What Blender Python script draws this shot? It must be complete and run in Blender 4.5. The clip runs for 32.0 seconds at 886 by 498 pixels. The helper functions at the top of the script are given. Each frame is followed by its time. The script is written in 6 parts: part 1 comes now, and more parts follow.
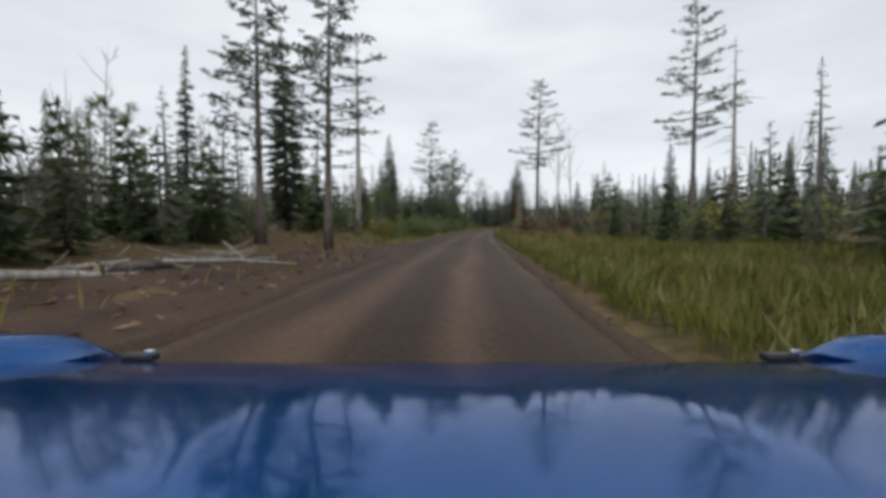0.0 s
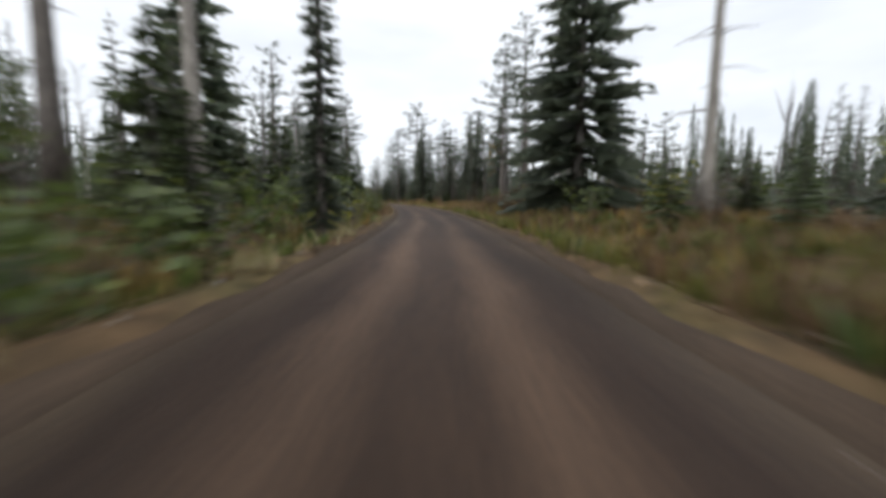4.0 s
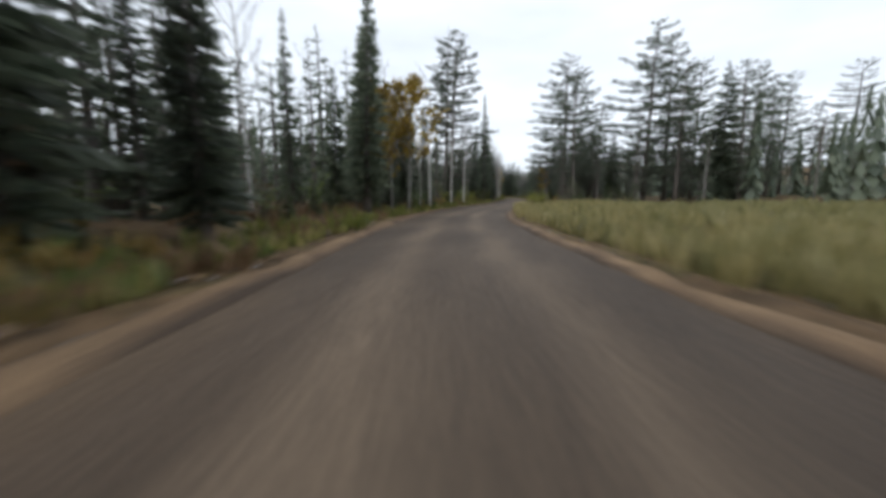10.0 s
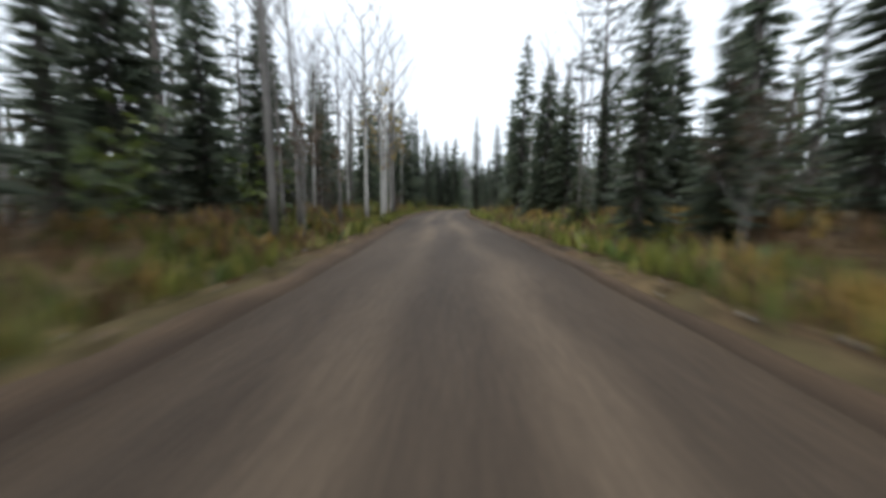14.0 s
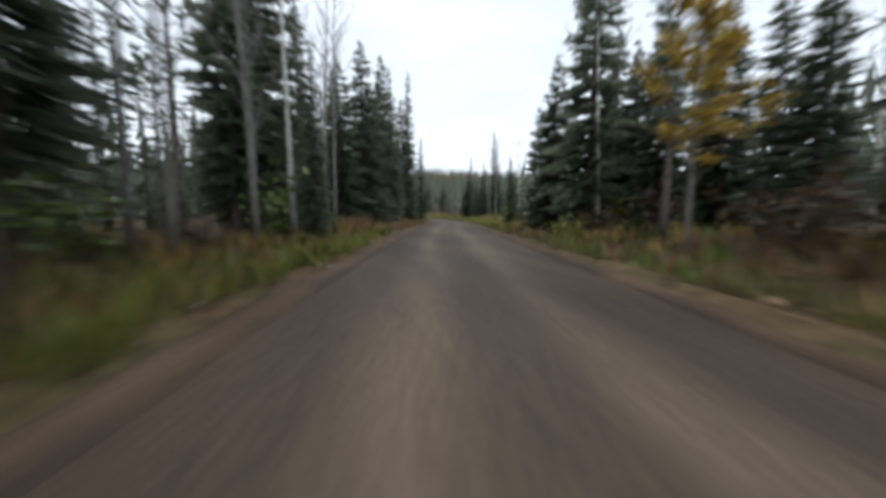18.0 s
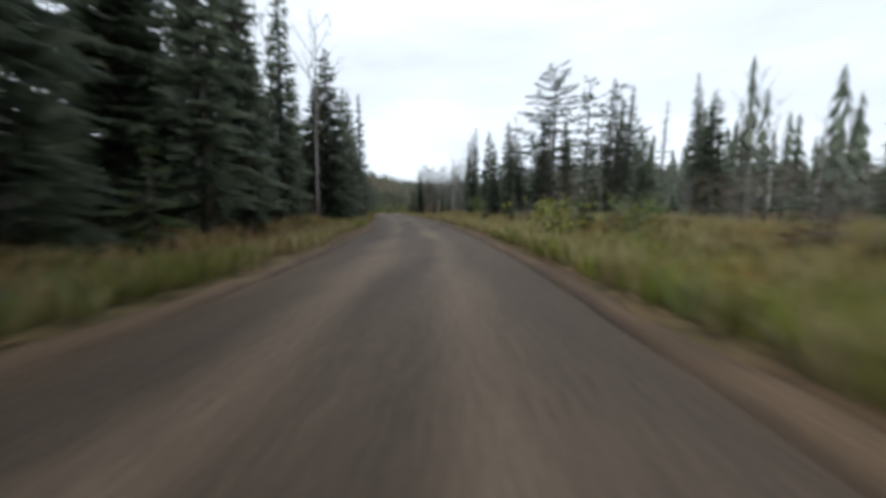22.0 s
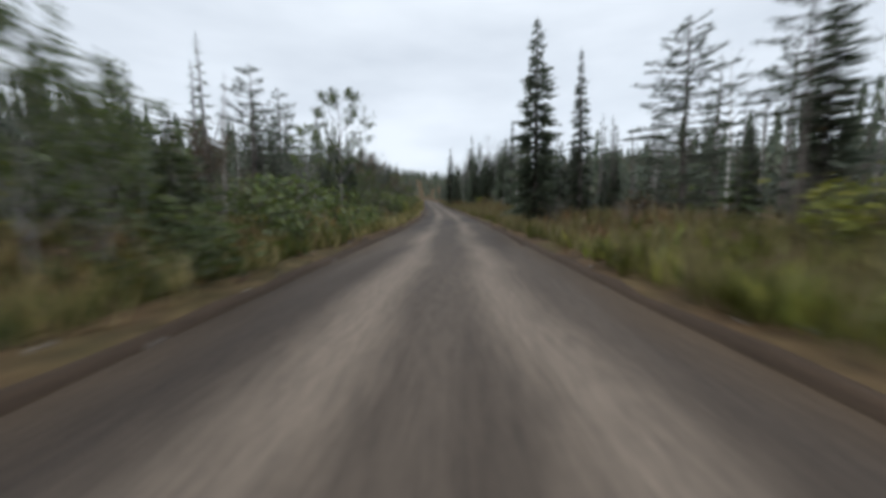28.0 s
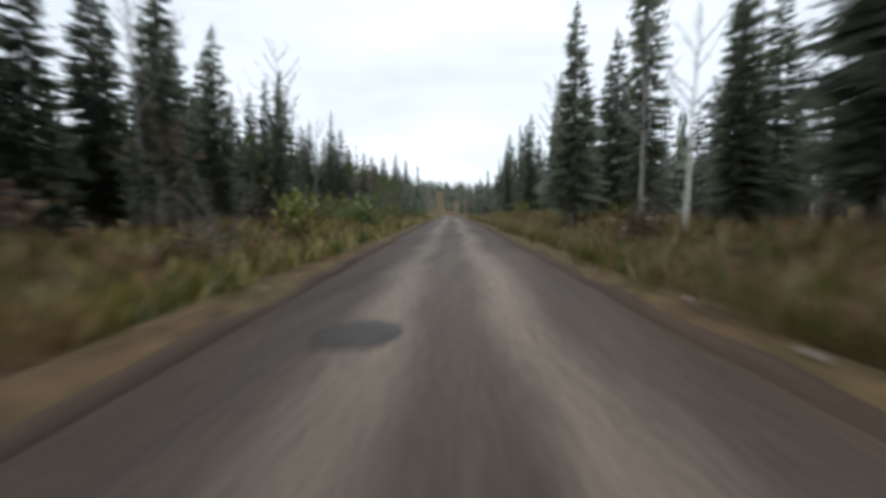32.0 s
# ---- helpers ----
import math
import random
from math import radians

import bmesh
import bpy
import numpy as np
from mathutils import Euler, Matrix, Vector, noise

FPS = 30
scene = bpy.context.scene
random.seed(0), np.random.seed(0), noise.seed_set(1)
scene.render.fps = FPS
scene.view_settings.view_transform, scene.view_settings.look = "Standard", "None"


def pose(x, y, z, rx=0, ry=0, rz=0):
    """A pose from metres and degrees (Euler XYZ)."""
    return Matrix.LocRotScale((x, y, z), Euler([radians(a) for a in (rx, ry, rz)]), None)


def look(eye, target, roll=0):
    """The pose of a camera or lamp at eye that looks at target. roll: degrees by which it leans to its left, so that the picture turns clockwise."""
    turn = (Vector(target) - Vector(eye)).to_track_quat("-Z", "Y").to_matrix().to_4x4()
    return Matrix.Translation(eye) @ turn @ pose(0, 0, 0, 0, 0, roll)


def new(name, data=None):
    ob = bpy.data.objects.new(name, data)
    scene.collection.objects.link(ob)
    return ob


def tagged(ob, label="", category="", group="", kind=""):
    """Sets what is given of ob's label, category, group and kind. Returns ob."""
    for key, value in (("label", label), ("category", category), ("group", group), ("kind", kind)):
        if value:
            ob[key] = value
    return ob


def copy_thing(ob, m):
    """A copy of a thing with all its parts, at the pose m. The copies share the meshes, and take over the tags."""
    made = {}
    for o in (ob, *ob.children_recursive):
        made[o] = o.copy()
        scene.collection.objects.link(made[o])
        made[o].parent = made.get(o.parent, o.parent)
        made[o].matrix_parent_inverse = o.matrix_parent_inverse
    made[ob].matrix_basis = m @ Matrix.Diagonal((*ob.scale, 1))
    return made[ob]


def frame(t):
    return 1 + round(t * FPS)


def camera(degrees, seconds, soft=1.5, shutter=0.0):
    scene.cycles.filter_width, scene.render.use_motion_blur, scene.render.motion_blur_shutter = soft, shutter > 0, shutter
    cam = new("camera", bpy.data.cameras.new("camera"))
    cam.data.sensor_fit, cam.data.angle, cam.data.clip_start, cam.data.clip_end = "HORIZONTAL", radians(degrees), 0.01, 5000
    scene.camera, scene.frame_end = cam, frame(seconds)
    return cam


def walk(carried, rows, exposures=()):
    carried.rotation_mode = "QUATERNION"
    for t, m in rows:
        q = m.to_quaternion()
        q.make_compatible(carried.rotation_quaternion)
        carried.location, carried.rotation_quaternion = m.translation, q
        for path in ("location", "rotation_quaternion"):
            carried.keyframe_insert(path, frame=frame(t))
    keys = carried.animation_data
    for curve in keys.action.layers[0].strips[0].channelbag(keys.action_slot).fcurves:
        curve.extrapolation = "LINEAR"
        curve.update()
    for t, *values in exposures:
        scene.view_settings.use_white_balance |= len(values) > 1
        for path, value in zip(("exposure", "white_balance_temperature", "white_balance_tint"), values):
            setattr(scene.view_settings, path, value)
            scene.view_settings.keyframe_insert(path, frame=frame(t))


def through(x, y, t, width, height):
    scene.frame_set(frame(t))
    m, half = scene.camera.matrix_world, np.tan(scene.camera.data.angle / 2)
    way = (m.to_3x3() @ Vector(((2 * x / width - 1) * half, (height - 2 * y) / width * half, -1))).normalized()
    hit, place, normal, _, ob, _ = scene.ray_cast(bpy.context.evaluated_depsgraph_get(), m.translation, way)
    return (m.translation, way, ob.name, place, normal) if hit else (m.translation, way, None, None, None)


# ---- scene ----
# ---- camera and its way ----
EXPOSURES = [(0.0, -0.14, 6250, 10), (2.0, 0.04, 6250, 10), (5.0, 0.22, 6200, 10), (7.0, 0.18, 6150, 10), (9.0, 0.30, 6050, 9), (10.0, 0.20, 6000, 9), (11.0, 0.32, 5950, 8), (12.0, 0.48, 5950, 8), (13.0, 0.34, 5950, 8), (14.0, 0.40, 5950, 8), (17.0, 0.44, 5900, 8), (18.0, 0.24, 5900, 8), (19.0, 0.42, 5900, 8), (20.0, 0.10, 5900, 8), (21.0, 0.24, 5900, 8), (23.0, 0.12, 5900, 8), (25.0, 0.20, 5900, 8), (28.0, -0.12, 5950, 8), (30.0, -0.14, 5950, 8), (31.0, 0.02, 5950, 8), (32.0, 0.16, 5950, 8)]
cam = camera(96.5, 32.0, soft=4.0, shutter=0.4)
PATH = [  # seconds, place, turn to the left, pitch; the car stands for a moment before it sets off
    (0, 0.00, 0.00, 1.43, 0.40, -2.57),
    (0.0334, 0.00, 0.00, 1.43, 0.40, -2.57),
    (0.5, 0.55, 12.68, 1.61, -1.47, -2.22),
    (1, 1.45, 25.35, 1.84, -2.72, -4.12),
    (1.5, 2.50, 38.02, 2.12, -3.38, -5.58),
    (2, 3.82, 50.67, 2.37, -5.73, -4.23),
    (2.5, 5.53, 63.29, 2.57, -7.10, -3.75),
    (3, 7.41, 75.89, 2.73, -7.52, -4.87),
    (3.5, 9.34, 88.52, 2.84, -7.75, -6.40),
    (4, 11.28, 101.18, 2.93, -7.73, -6.58),
    (4.5, 13.13, 113.91, 3.00, -7.09, -6.15),
    (5, 14.65, 126.72, 3.10, -4.90, -5.33),
    (5.5, 15.42, 139.65, 3.24, -0.95, -3.96),
    (6, 15.06, 152.64, 3.41, 4.20, -1.46),
    (6.5, 13.70, 165.60, 3.62, 8.20, -1.86),
    (7, 11.80, 178.52, 3.85, 10.70, -5.31),
    (7.5, 9.71, 191.43, 4.07, 11.54, -7.92),
    (8, 7.52, 204.34, 4.25, 12.68, -6.81),
    (8.5, 5.05, 217.18, 4.35, 13.32, -7.23),
    (9, 2.32, 229.90, 4.35, 13.01, -7.45),
    (9.5, -0.58, 242.52, 4.26, 12.76, -7.31),
    (10, -3.44, 255.10, 4.09, 10.76, -8.32),
    (10.5, -5.85, 267.73, 3.90, 7.64, -8.60),
    (11, -7.45, 280.48, 3.71, 2.96, -6.36),
    (11.5, -7.68, 293.30, 3.57, -4.34, -4.91),
    (12, -6.36, 306.04, 3.46, -9.71, -2.89),
    (12.5, -4.78, 318.76, 3.39, -5.40, -5.87),
    (13, -4.05, 331.56, 3.34, -0.70, -7.07),
    (13.5, -3.85, 344.39, 3.28, 1.74, -6.27),
    (14, -3.79, 357.19, 3.21, 3.24, -7.11),
    (14.5, -4.30, 370.00, 3.12, 5.84, -6.30),
    (15, -5.60, 382.78, 3.00, 6.12, -5.91),
    (15.5, -7.01, 395.59, 2.88, 3.47, -5.45),
    (16, -7.74, 408.51, 2.74, -2.11, -4.50),
    (16.5, -7.20, 421.48, 2.59, -8.00, -2.99),
    (17, -5.73, 434.42, 2.42, -9.37, -1.65),
    (17.5, -3.71, 447.31, 2.23, -12.09, -2.02),
    (18, -0.78, 460.05, 2.01, -15.44, -6.40),
    (18.5, 2.86, 472.58, 1.75, -17.14, -8.17),
    (19, 6.97, 484.94, 1.47, -18.48, -7.47),
    (19.5, 11.08, 497.19, 1.17, -15.54, -5.83),
    (20, 14.53, 509.46, 0.85, -10.85, -6.39),
    (20.5, 17.15, 521.76, 0.53, -6.40, -7.96),
    (21, 18.97, 534.02, 0.25, -2.25, -7.34),
    (21.5, 19.81, 546.21, 0.01, 2.12, -7.03),
    (22, 19.44, 558.22, -0.17, 6.54, -5.89),
    (22.5, 18.01, 569.97, -0.27, 10.37, -5.14),
    (23, 15.86, 581.40, -0.30, 12.74, -4.90),
    (23.5, 13.08, 592.52, -0.27, 16.85, -4.49),
    (24, 9.81, 603.34, -0.22, 18.65, -4.99),
    (24.5, 6.34, 613.94, -0.16, 18.76, -6.06),
    (25, 2.86, 624.37, -0.14, 17.32, -7.53),
    (25.5, -0.53, 634.73, -0.18, 16.96, -7.44),
    (26, -3.73, 645.08, -0.27, 15.13, -6.47),
    (26.5, -6.47, 655.54, -0.40, 12.23, -5.53),
    (27, -8.52, 666.15, -0.56, 8.73, -4.99),
    (27.5, -9.84, 676.87, -0.71, 6.04, -5.14),
    (28, -10.76, 687.64, -0.83, 6.45, -6.35),
    (28.5, -11.68, 698.41, -0.89, 7.06, -5.23),
    (29, -12.68, 709.16, -0.90, 7.75, -4.88),
    (29.5, -13.81, 719.89, -0.85, 8.48, -4.33),
    (30, -15.25, 730.58, -0.74, 10.25, -4.92),
    (30.5, -16.96, 741.24, -0.57, 10.83, -4.36),
    (31, -18.72, 751.91, -0.36, 10.60, -5.07),
    (31.5, -20.45, 762.57, -0.17, 10.58, -5.07),
    (32, -22.10, 773.26, -0.01, 9.94, -4.13),
]
walk(cam, [(t, pose(x, y, z, 90 + pitch, 0, turn)) for t, x, y, z, turn, pitch in PATH],
     EXPOSURES)

# ---- sky and light: overcast ----
SUN_UP, SUN_TURN = radians(38), radians(200)
world = bpy.data.worlds.new("overcast_sky")
scene.world = world
world.use_nodes = True
wn, wl = world.node_tree.nodes, world.node_tree.links
wn.clear()
sky = wn.new("ShaderNodeTexSky")
sky.sky_type, sky.sun_disc, sky.sun_elevation, sky.sun_rotation = "NISHITA", False, SUN_UP, SUN_TURN
coord = wn.new("ShaderNodeTexCoord")
stretch = wn.new("ShaderNodeMapping")
stretch.inputs["Scale"].default_value = (1.2, 1.2, 4.0)
clouds = wn.new("ShaderNodeTexNoise")
clouds.inputs["Scale"].default_value, clouds.inputs["Detail"].default_value = 1.6, 5.0
tone = wn.new("ShaderNodeValToRGB")
tone.color_ramp.elements[0].position, tone.color_ramp.elements[0].color = 0.30, (8.0, 8.2, 8.5, 1)
tone.color_ramp.elements[1].position, tone.color_ramp.elements[1].color = 0.66, (10.6, 10.7, 10.8, 1)
veil = wn.new("ShaderNodeMixRGB")
veil.inputs[0].default_value = 0.93
back = wn.new("ShaderNodeBackground")
back.inputs["Strength"].default_value = 0.1
out = wn.new("ShaderNodeOutputWorld")
wl.new(coord.outputs["Generated"], stretch.inputs["Vector"])
wl.new(stretch.outputs["Vector"], clouds.inputs["Vector"])
wl.new(clouds.outputs["Fac"], tone.inputs["Fac"])
wl.new(sky.outputs["Color"], veil.inputs[1])
wl.new(tone.outputs["Color"], veil.inputs[2])
wl.new(veil.outputs["Color"], back.inputs["Color"])
wl.new(back.outputs["Background"], out.inputs["Surface"])
sun = new("sun", bpy.data.lights.new("sun", "SUN"))
sun.data.energy, sun.data.angle, sun.data.color = 1.3, radians(50), (1.0, 0.97, 0.92)
sun.matrix_world = look((0, 0, 60), (-40 * math.sin(SUN_TURN), -40 * math.cos(SUN_TURN), 60 - 40 * math.tan(SUN_UP)))


# ---- materials ----
def surface(name, rough=0.7, metal=0.0, spec=0.3):
    mat = bpy.data.materials.new(name)
    mat.use_nodes = True
    n, l = mat.node_tree.nodes, mat.node_tree.links
    b = n["Principled BSDF"]
    b.inputs["Roughness"].default_value, b.inputs["Metallic"].default_value = rough, metal
    b.inputs["Specular IOR Level"].default_value = spec
    return mat, n, l, b


def ramp(n, stops):
    r = n.new("ShaderNodeValToRGB")
    e = r.color_ramp.elements
    while len(e) < len(stops):
        e.new(0.5)
    for k, (at, c) in enumerate(stops):
        e[k].position, e[k].color = at, (*c, 1)
    return r


def noise_of(n, l, scale, detail=4.0, source="Object", squash=None):
    tc = n.new("ShaderNodeTexCoord")
    t = n.new("ShaderNodeTexNoise")
    t.inputs["Scale"].default_value, t.inputs["Detail"].default_value = scale, detail
    if squash:
        mp = n.new("ShaderNodeMapping")
        mp.inputs["Scale"].default_value = squash
        l.new(tc.outputs[source], mp.inputs["Vector"])
        l.new(mp.outputs["Vector"], t.inputs["Vector"])
    else:
        l.new(tc.outputs[source], t.inputs["Vector"])
    return t


def mixed(n, l, fac, a, b, mode="MIX"):
    m = n.new("ShaderNodeMixRGB")
    m.blend_type = mode
    for k, v in ((0, fac), (1, a), (2, b)):
        if isinstance(v, (int, float)):
            m.inputs[k].default_value = v
        elif isinstance(v, tuple):
            m.inputs[k].default_value = (*v, 1)
        else:
            l.new(v, m.inputs[k])
    return m.outputs[0]


def bumped(n, l, b, height, strength, distance):
    bm_ = n.new("ShaderNodeBump")
    bm_.inputs["Strength"].default_value, bm_.inputs["Distance"].default_value = strength, distance
    l.new(height, bm_.inputs["Height"])
    l.new(bm_.outputs["Normal"], b.inputs["Normal"])


def foliage(name, dark, mid, light, through=0.25):
    """Leaves or needles: colour varies from leaf to leaf and from plant to plant, and some light passes through."""
    mat, n, l, b = surface(name, 0.45, 0, 0.6)  # wet with rain
    geo, info = n.new("ShaderNodeNewGeometry"), n.new("ShaderNodeObjectInfo")
    r = ramp(n, [(0.0, dark), (0.5, mid), (1.0, light)])
    l.new(geo.outputs["Random Per Island"], r.inputs["Fac"])
    hue = n.new("ShaderNodeHueSaturation")
    ma = n.new("ShaderNodeMapRange")
    ma.inputs["To Min"].default_value, ma.inputs["To Max"].default_value = 0.7, 1.35
    l.new(info.outputs["Random"], ma.inputs["Value"])
    l.new(ma.outputs["Result"], hue.inputs["Value"])
    l.new(r.outputs["Color"], hue.inputs["Color"])
    l.new(hue.outputs["Color"], b.inputs["Base Color"])
    tr = n.new("ShaderNodeBsdfTranslucent")
    l.new(hue.outputs["Color"], tr.inputs["Color"])
    mx = n.new("ShaderNodeMixShader")
    mx.inputs["Fac"].default_value = through
    l.new(b.outputs["BSDF"], mx.inputs[1])
    l.new(tr.outputs["BSDF"], mx.inputs[2])
    l.new(mx.outputs["Shader"], n["Material Output"].inputs["Surface"])
    return mat


def bark(name, a, c, scale=9.0, squash=(1, 1, 0.25), marks=None):
    mat, n, l, b = surface(name, 0.6, 0, 0.45)
    t = noise_of(n, l, scale, 6.0, squash=squash)
    r = ramp(n, [(0.32, a), (0.68, c)])
    l.new(t.outputs["Fac"], r.inputs["Fac"])
    colour = r.outputs["Color"]
    if marks:
        s = noise_of(n, l, 3.0, 3.0, squash=(1.2, 1.2, 6.0))
        sr = ramp(n, [(0.60, (0, 0, 0)), (0.64, (1, 1, 1))])
        l.new(s.outputs["Fac"], sr.inputs["Fac"])
        colour = mixed(n, l, sr.outputs["Color"], colour, marks)
    l.new(colour, b.inputs["Base Color"])
    bumped(n, l, b, t.outputs["Fac"], 0.6, 0.03)
    return mat


SPRUCE_GREEN = foliage("spruce_needles", (0.075, 0.095, 0.066), (0.112, 0.135, 0.090), (0.165, 0.185, 0.122), 0.5)
PINE_GREEN = foliage("pine_needles", (0.075, 0.095, 0.068), (0.112, 0.135, 0.092), (0.160, 0.182, 0.125), 0.5)
YOUNG_GREEN = foliage("young_needles", (0.042, 0.062, 0.024), (0.070, 0.094, 0.034), (0.105, 0.130, 0.048), 0.35)
LEAF_GREEN = foliage("green_leaves", (0.050, 0.078, 0.018), (0.098, 0.135, 0.030), (0.165, 0.190, 0.045), 0.35)
LEAF_YELLOW = foliage("yellow_leaves", (0.16, 0.10, 0.015), (0.30, 0.20, 0.025), (0.45, 0.33, 0.05), 0.35)
LEAF_LIME = foliage("lime_leaves", (0.10, 0.12, 0.014), (0.19, 0.20, 0.022), (0.30, 0.28, 0.04), 0.35)
LEAF_RUST = foliage("rust_leaves", (0.058, 0.036, 0.020), (0.105, 0.066, 0.034), (0.165, 0.108, 0.052), 0.3)
FERN_TONE = foliage("fern_fronds", (0.17, 0.125, 0.035), (0.29, 0.21, 0.06), (0.37, 0.235, 0.08), 0.4)
FERN_LIME = foliage("lime_fern_fronds", (0.105, 0.125, 0.025), (0.18, 0.195, 0.04), (0.27, 0.26, 0.06), 0.4)
GRASS_TONE = foliage("tall_grass", (0.15, 0.132, 0.05), (0.25, 0.212, 0.082), (0.36, 0.30, 0.15), 0.45)
GRASS_GREEN = foliage("green_grass", (0.13, 0.128, 0.040), (0.21, 0.198, 0.060), (0.33, 0.285, 0.105), 0.45)
FIELD_TONE = foliage("field_grass", (0.135, 0.13, 0.05), (0.215, 0.20, 0.08), (0.31, 0.275, 0.125), 0.42)
GRASS_LUSH = foliage("olive_grass", (0.075, 0.085, 0.018), (0.130, 0.135, 0.026), (0.20, 0.19, 0.045), 0.45)
BRACKEN = foliage("dead_bracken", (0.10, 0.060, 0.030), (0.19, 0.115, 0.055), (0.30, 0.195, 0.10), 0.35)
GRASS_DRY = foliage("dry_grass", (0.24, 0.20, 0.09), (0.36, 0.31, 0.16), (0.48, 0.41, 0.24), 0.42)
LITTER = foliage("fallen_leaves", (0.09, 0.045, 0.02), (0.17, 0.095, 0.04), (0.28, 0.18, 0.075), 0.2)
PINE_BARK = bark("pine_bark", (0.060, 0.050, 0.043), (0.16, 0.135, 0.115))
SPRUCE_BARK = bark("spruce_bark", (0.065, 0.058, 0.052), (0.18, 0.16, 0.145))
BIRCH_BARK = bark("birch_bark", (0.38, 0.36, 0.33), (0.62, 0.60, 0.56), 5.0, (1, 1, 2.0), (0.05, 0.045, 0.04))
GREY_BARK = bark("grey_bark", (0.11, 0.10, 0.09), (0.25, 0.235, 0.215), 6.0)
DEAD_WOOD = bark("weathered_wood", (0.16, 0.14, 0.12), (0.36, 0.33, 0.29), 8.0)
TWIG_BARK = bark("twig_bark", (0.07, 0.060, 0.052), (0.17, 0.148, 0.13), 20.0)

ROAD_MAT, n, l, b = surface("packed_gravel", 0.75, 0, 0.25)
across = n.new("ShaderNodeAttribute")
across.attribute_name = "across"
along = n.new("ShaderNodeAttribute")
along.attribute_name = "along"
fine, broad = noise_of(n, l, 14.0, 8.0), noise_of(n, l, 0.35, 3.0, squash=(1, 0.25, 1))
streak = noise_of(n, l, 1.6, 5.0, squash=(1.0, 0.04, 1.0))
tracks = ramp(n, [(0.0, (0.12, 0.12, 0.12)), (0.22, (0.25, 0.25, 0.25)), (0.34, (1.0, 1.0, 1.0)), (0.44, (0.32, 0.32, 0.32)), (0.56, (0.3, 0.3, 0.3)),
                  (0.66, (1.0, 1.0, 1.0)), (0.78, (0.25, 0.25, 0.25)), (1.0, (0.12, 0.12, 0.12))])
drift = noise_of(n, l, 0.45, 3.0, squash=(1, 0.3, 1))  # the wheel tracks wander a little
shift = n.new("ShaderNodeMath")
shift.operation = "MULTIPLY_ADD"
shift.inputs[1].default_value, shift.inputs[2].default_value = 0.22, -0.11
l.new(drift.outputs["Fac"], shift.inputs[0])
place = n.new("ShaderNodeMath")
l.new(across.outputs["Fac"], place.inputs[0])
l.new(shift.outputs["Value"], place.inputs[1])
l.new(place.outputs["Value"], tracks.inputs["Fac"])
wander = mixed(n, l, 0.38, tracks.outputs["Color"], streak.outputs["Fac"])
earth = ramp(n, [(0.25, (0.028, 0.0155, 0.0095)), (0.75, (0.092, 0.057, 0.037))])
grey = ramp(n, [(0.25, (0.068, 0.049, 0.034)), (0.75, (0.136, 0.100, 0.069))])
l.new(wander, earth.inputs["Fac"])
l.new(wander, grey.inputs["Fac"])
worn = ramp(n, [(0.25, (0.056, 0.043, 0.034)), (0.75, (0.18, 0.145, 0.116))])
l.new(wander, worn.inputs["Fac"])
late = ramp(n, [(0.78, (0, 0, 0)), (0.85, (1, 1, 1))])
l.new(along.outputs["Fac"], late.inputs["Fac"])
kind = ramp(n, [(0.20, (0, 0, 0)), (0.27, (1, 1, 1))])
l.new(along.outputs["Fac"], kind.inputs["Fac"])
base = mixed(n, l, kind.outputs["Color"], earth.outputs["Color"], mixed(n, l, late.outputs["Color"], grey.outputs["Color"], worn.outputs["Color"]))
verge = ramp(n, [(0.0, (1, 1, 1)), (0.14, (0, 0, 0)), (0.86, (0, 0, 0)), (1.0, (1, 1, 1))])  # soil and litter thrown up along both edges
l.new(place.outputs["Value"], verge.inputs["Fac"])
base = mixed(n, l, verge.outputs["Color"], base, mixed(n, l, broad.outputs["Fac"], (0.050, 0.034, 0.022), (0.105, 0.074, 0.047)))
blot = ramp(n, [(0.35, (0.66, 0.65, 0.63)), (0.65, (1.18, 1.16, 1.12))])
l.new(broad.outputs["Fac"], blot.inputs["Fac"])
base = mixed(n, l, 1.0, base, blot.outputs["Color"], "MULTIPLY")
speck = ramp(n, [(0.38, (0.7, 0.7, 0.7)), (0.62, (1.3, 1.28, 1.25))])
l.new(fine.outputs["Fac"], speck.inputs["Fac"])
base = mixed(n, l, 0.8, base, speck.outputs["Color"], "MULTIPLY")
l.new(base, b.inputs["Base Color"])
bumped(n, l, b, fine.outputs["Fac"], 0.7, 0.03)

FLOOR_MAT, n, l, b = surface("forest_floor", 0.9, 0, 0.15)
t1, t2, t3 = noise_of(n, l, 0.25, 4.0), noise_of(n, l, 3.0, 8.0), noise_of(n, l, 25.0, 4.0)
r1 = ramp(n, [(0.30, (0.060, 0.044, 0.027)), (0.45, (0.112, 0.076, 0.043)), (0.58, (0.092, 0.076, 0.036)), (0.72, (0.158, 0.108, 0.060))])
l.new(t1.outputs["Fac"], r1.inputs["Fac"])
r2 = ramp(n, [(0.3, (0.55, 0.55, 0.55)), (0.7, (1.5, 1.4, 1.3))])
l.new(t2.outputs["Fac"], r2.inputs["Fac"])
l.new(mixed(n, l, 1.0, r1.outputs["Color"], r2.outputs["Color"], "MULTIPLY"), b.inputs["Base Color"])
bumped(n, l, b, t2.outputs["Fac"], 0.9, 0.15)

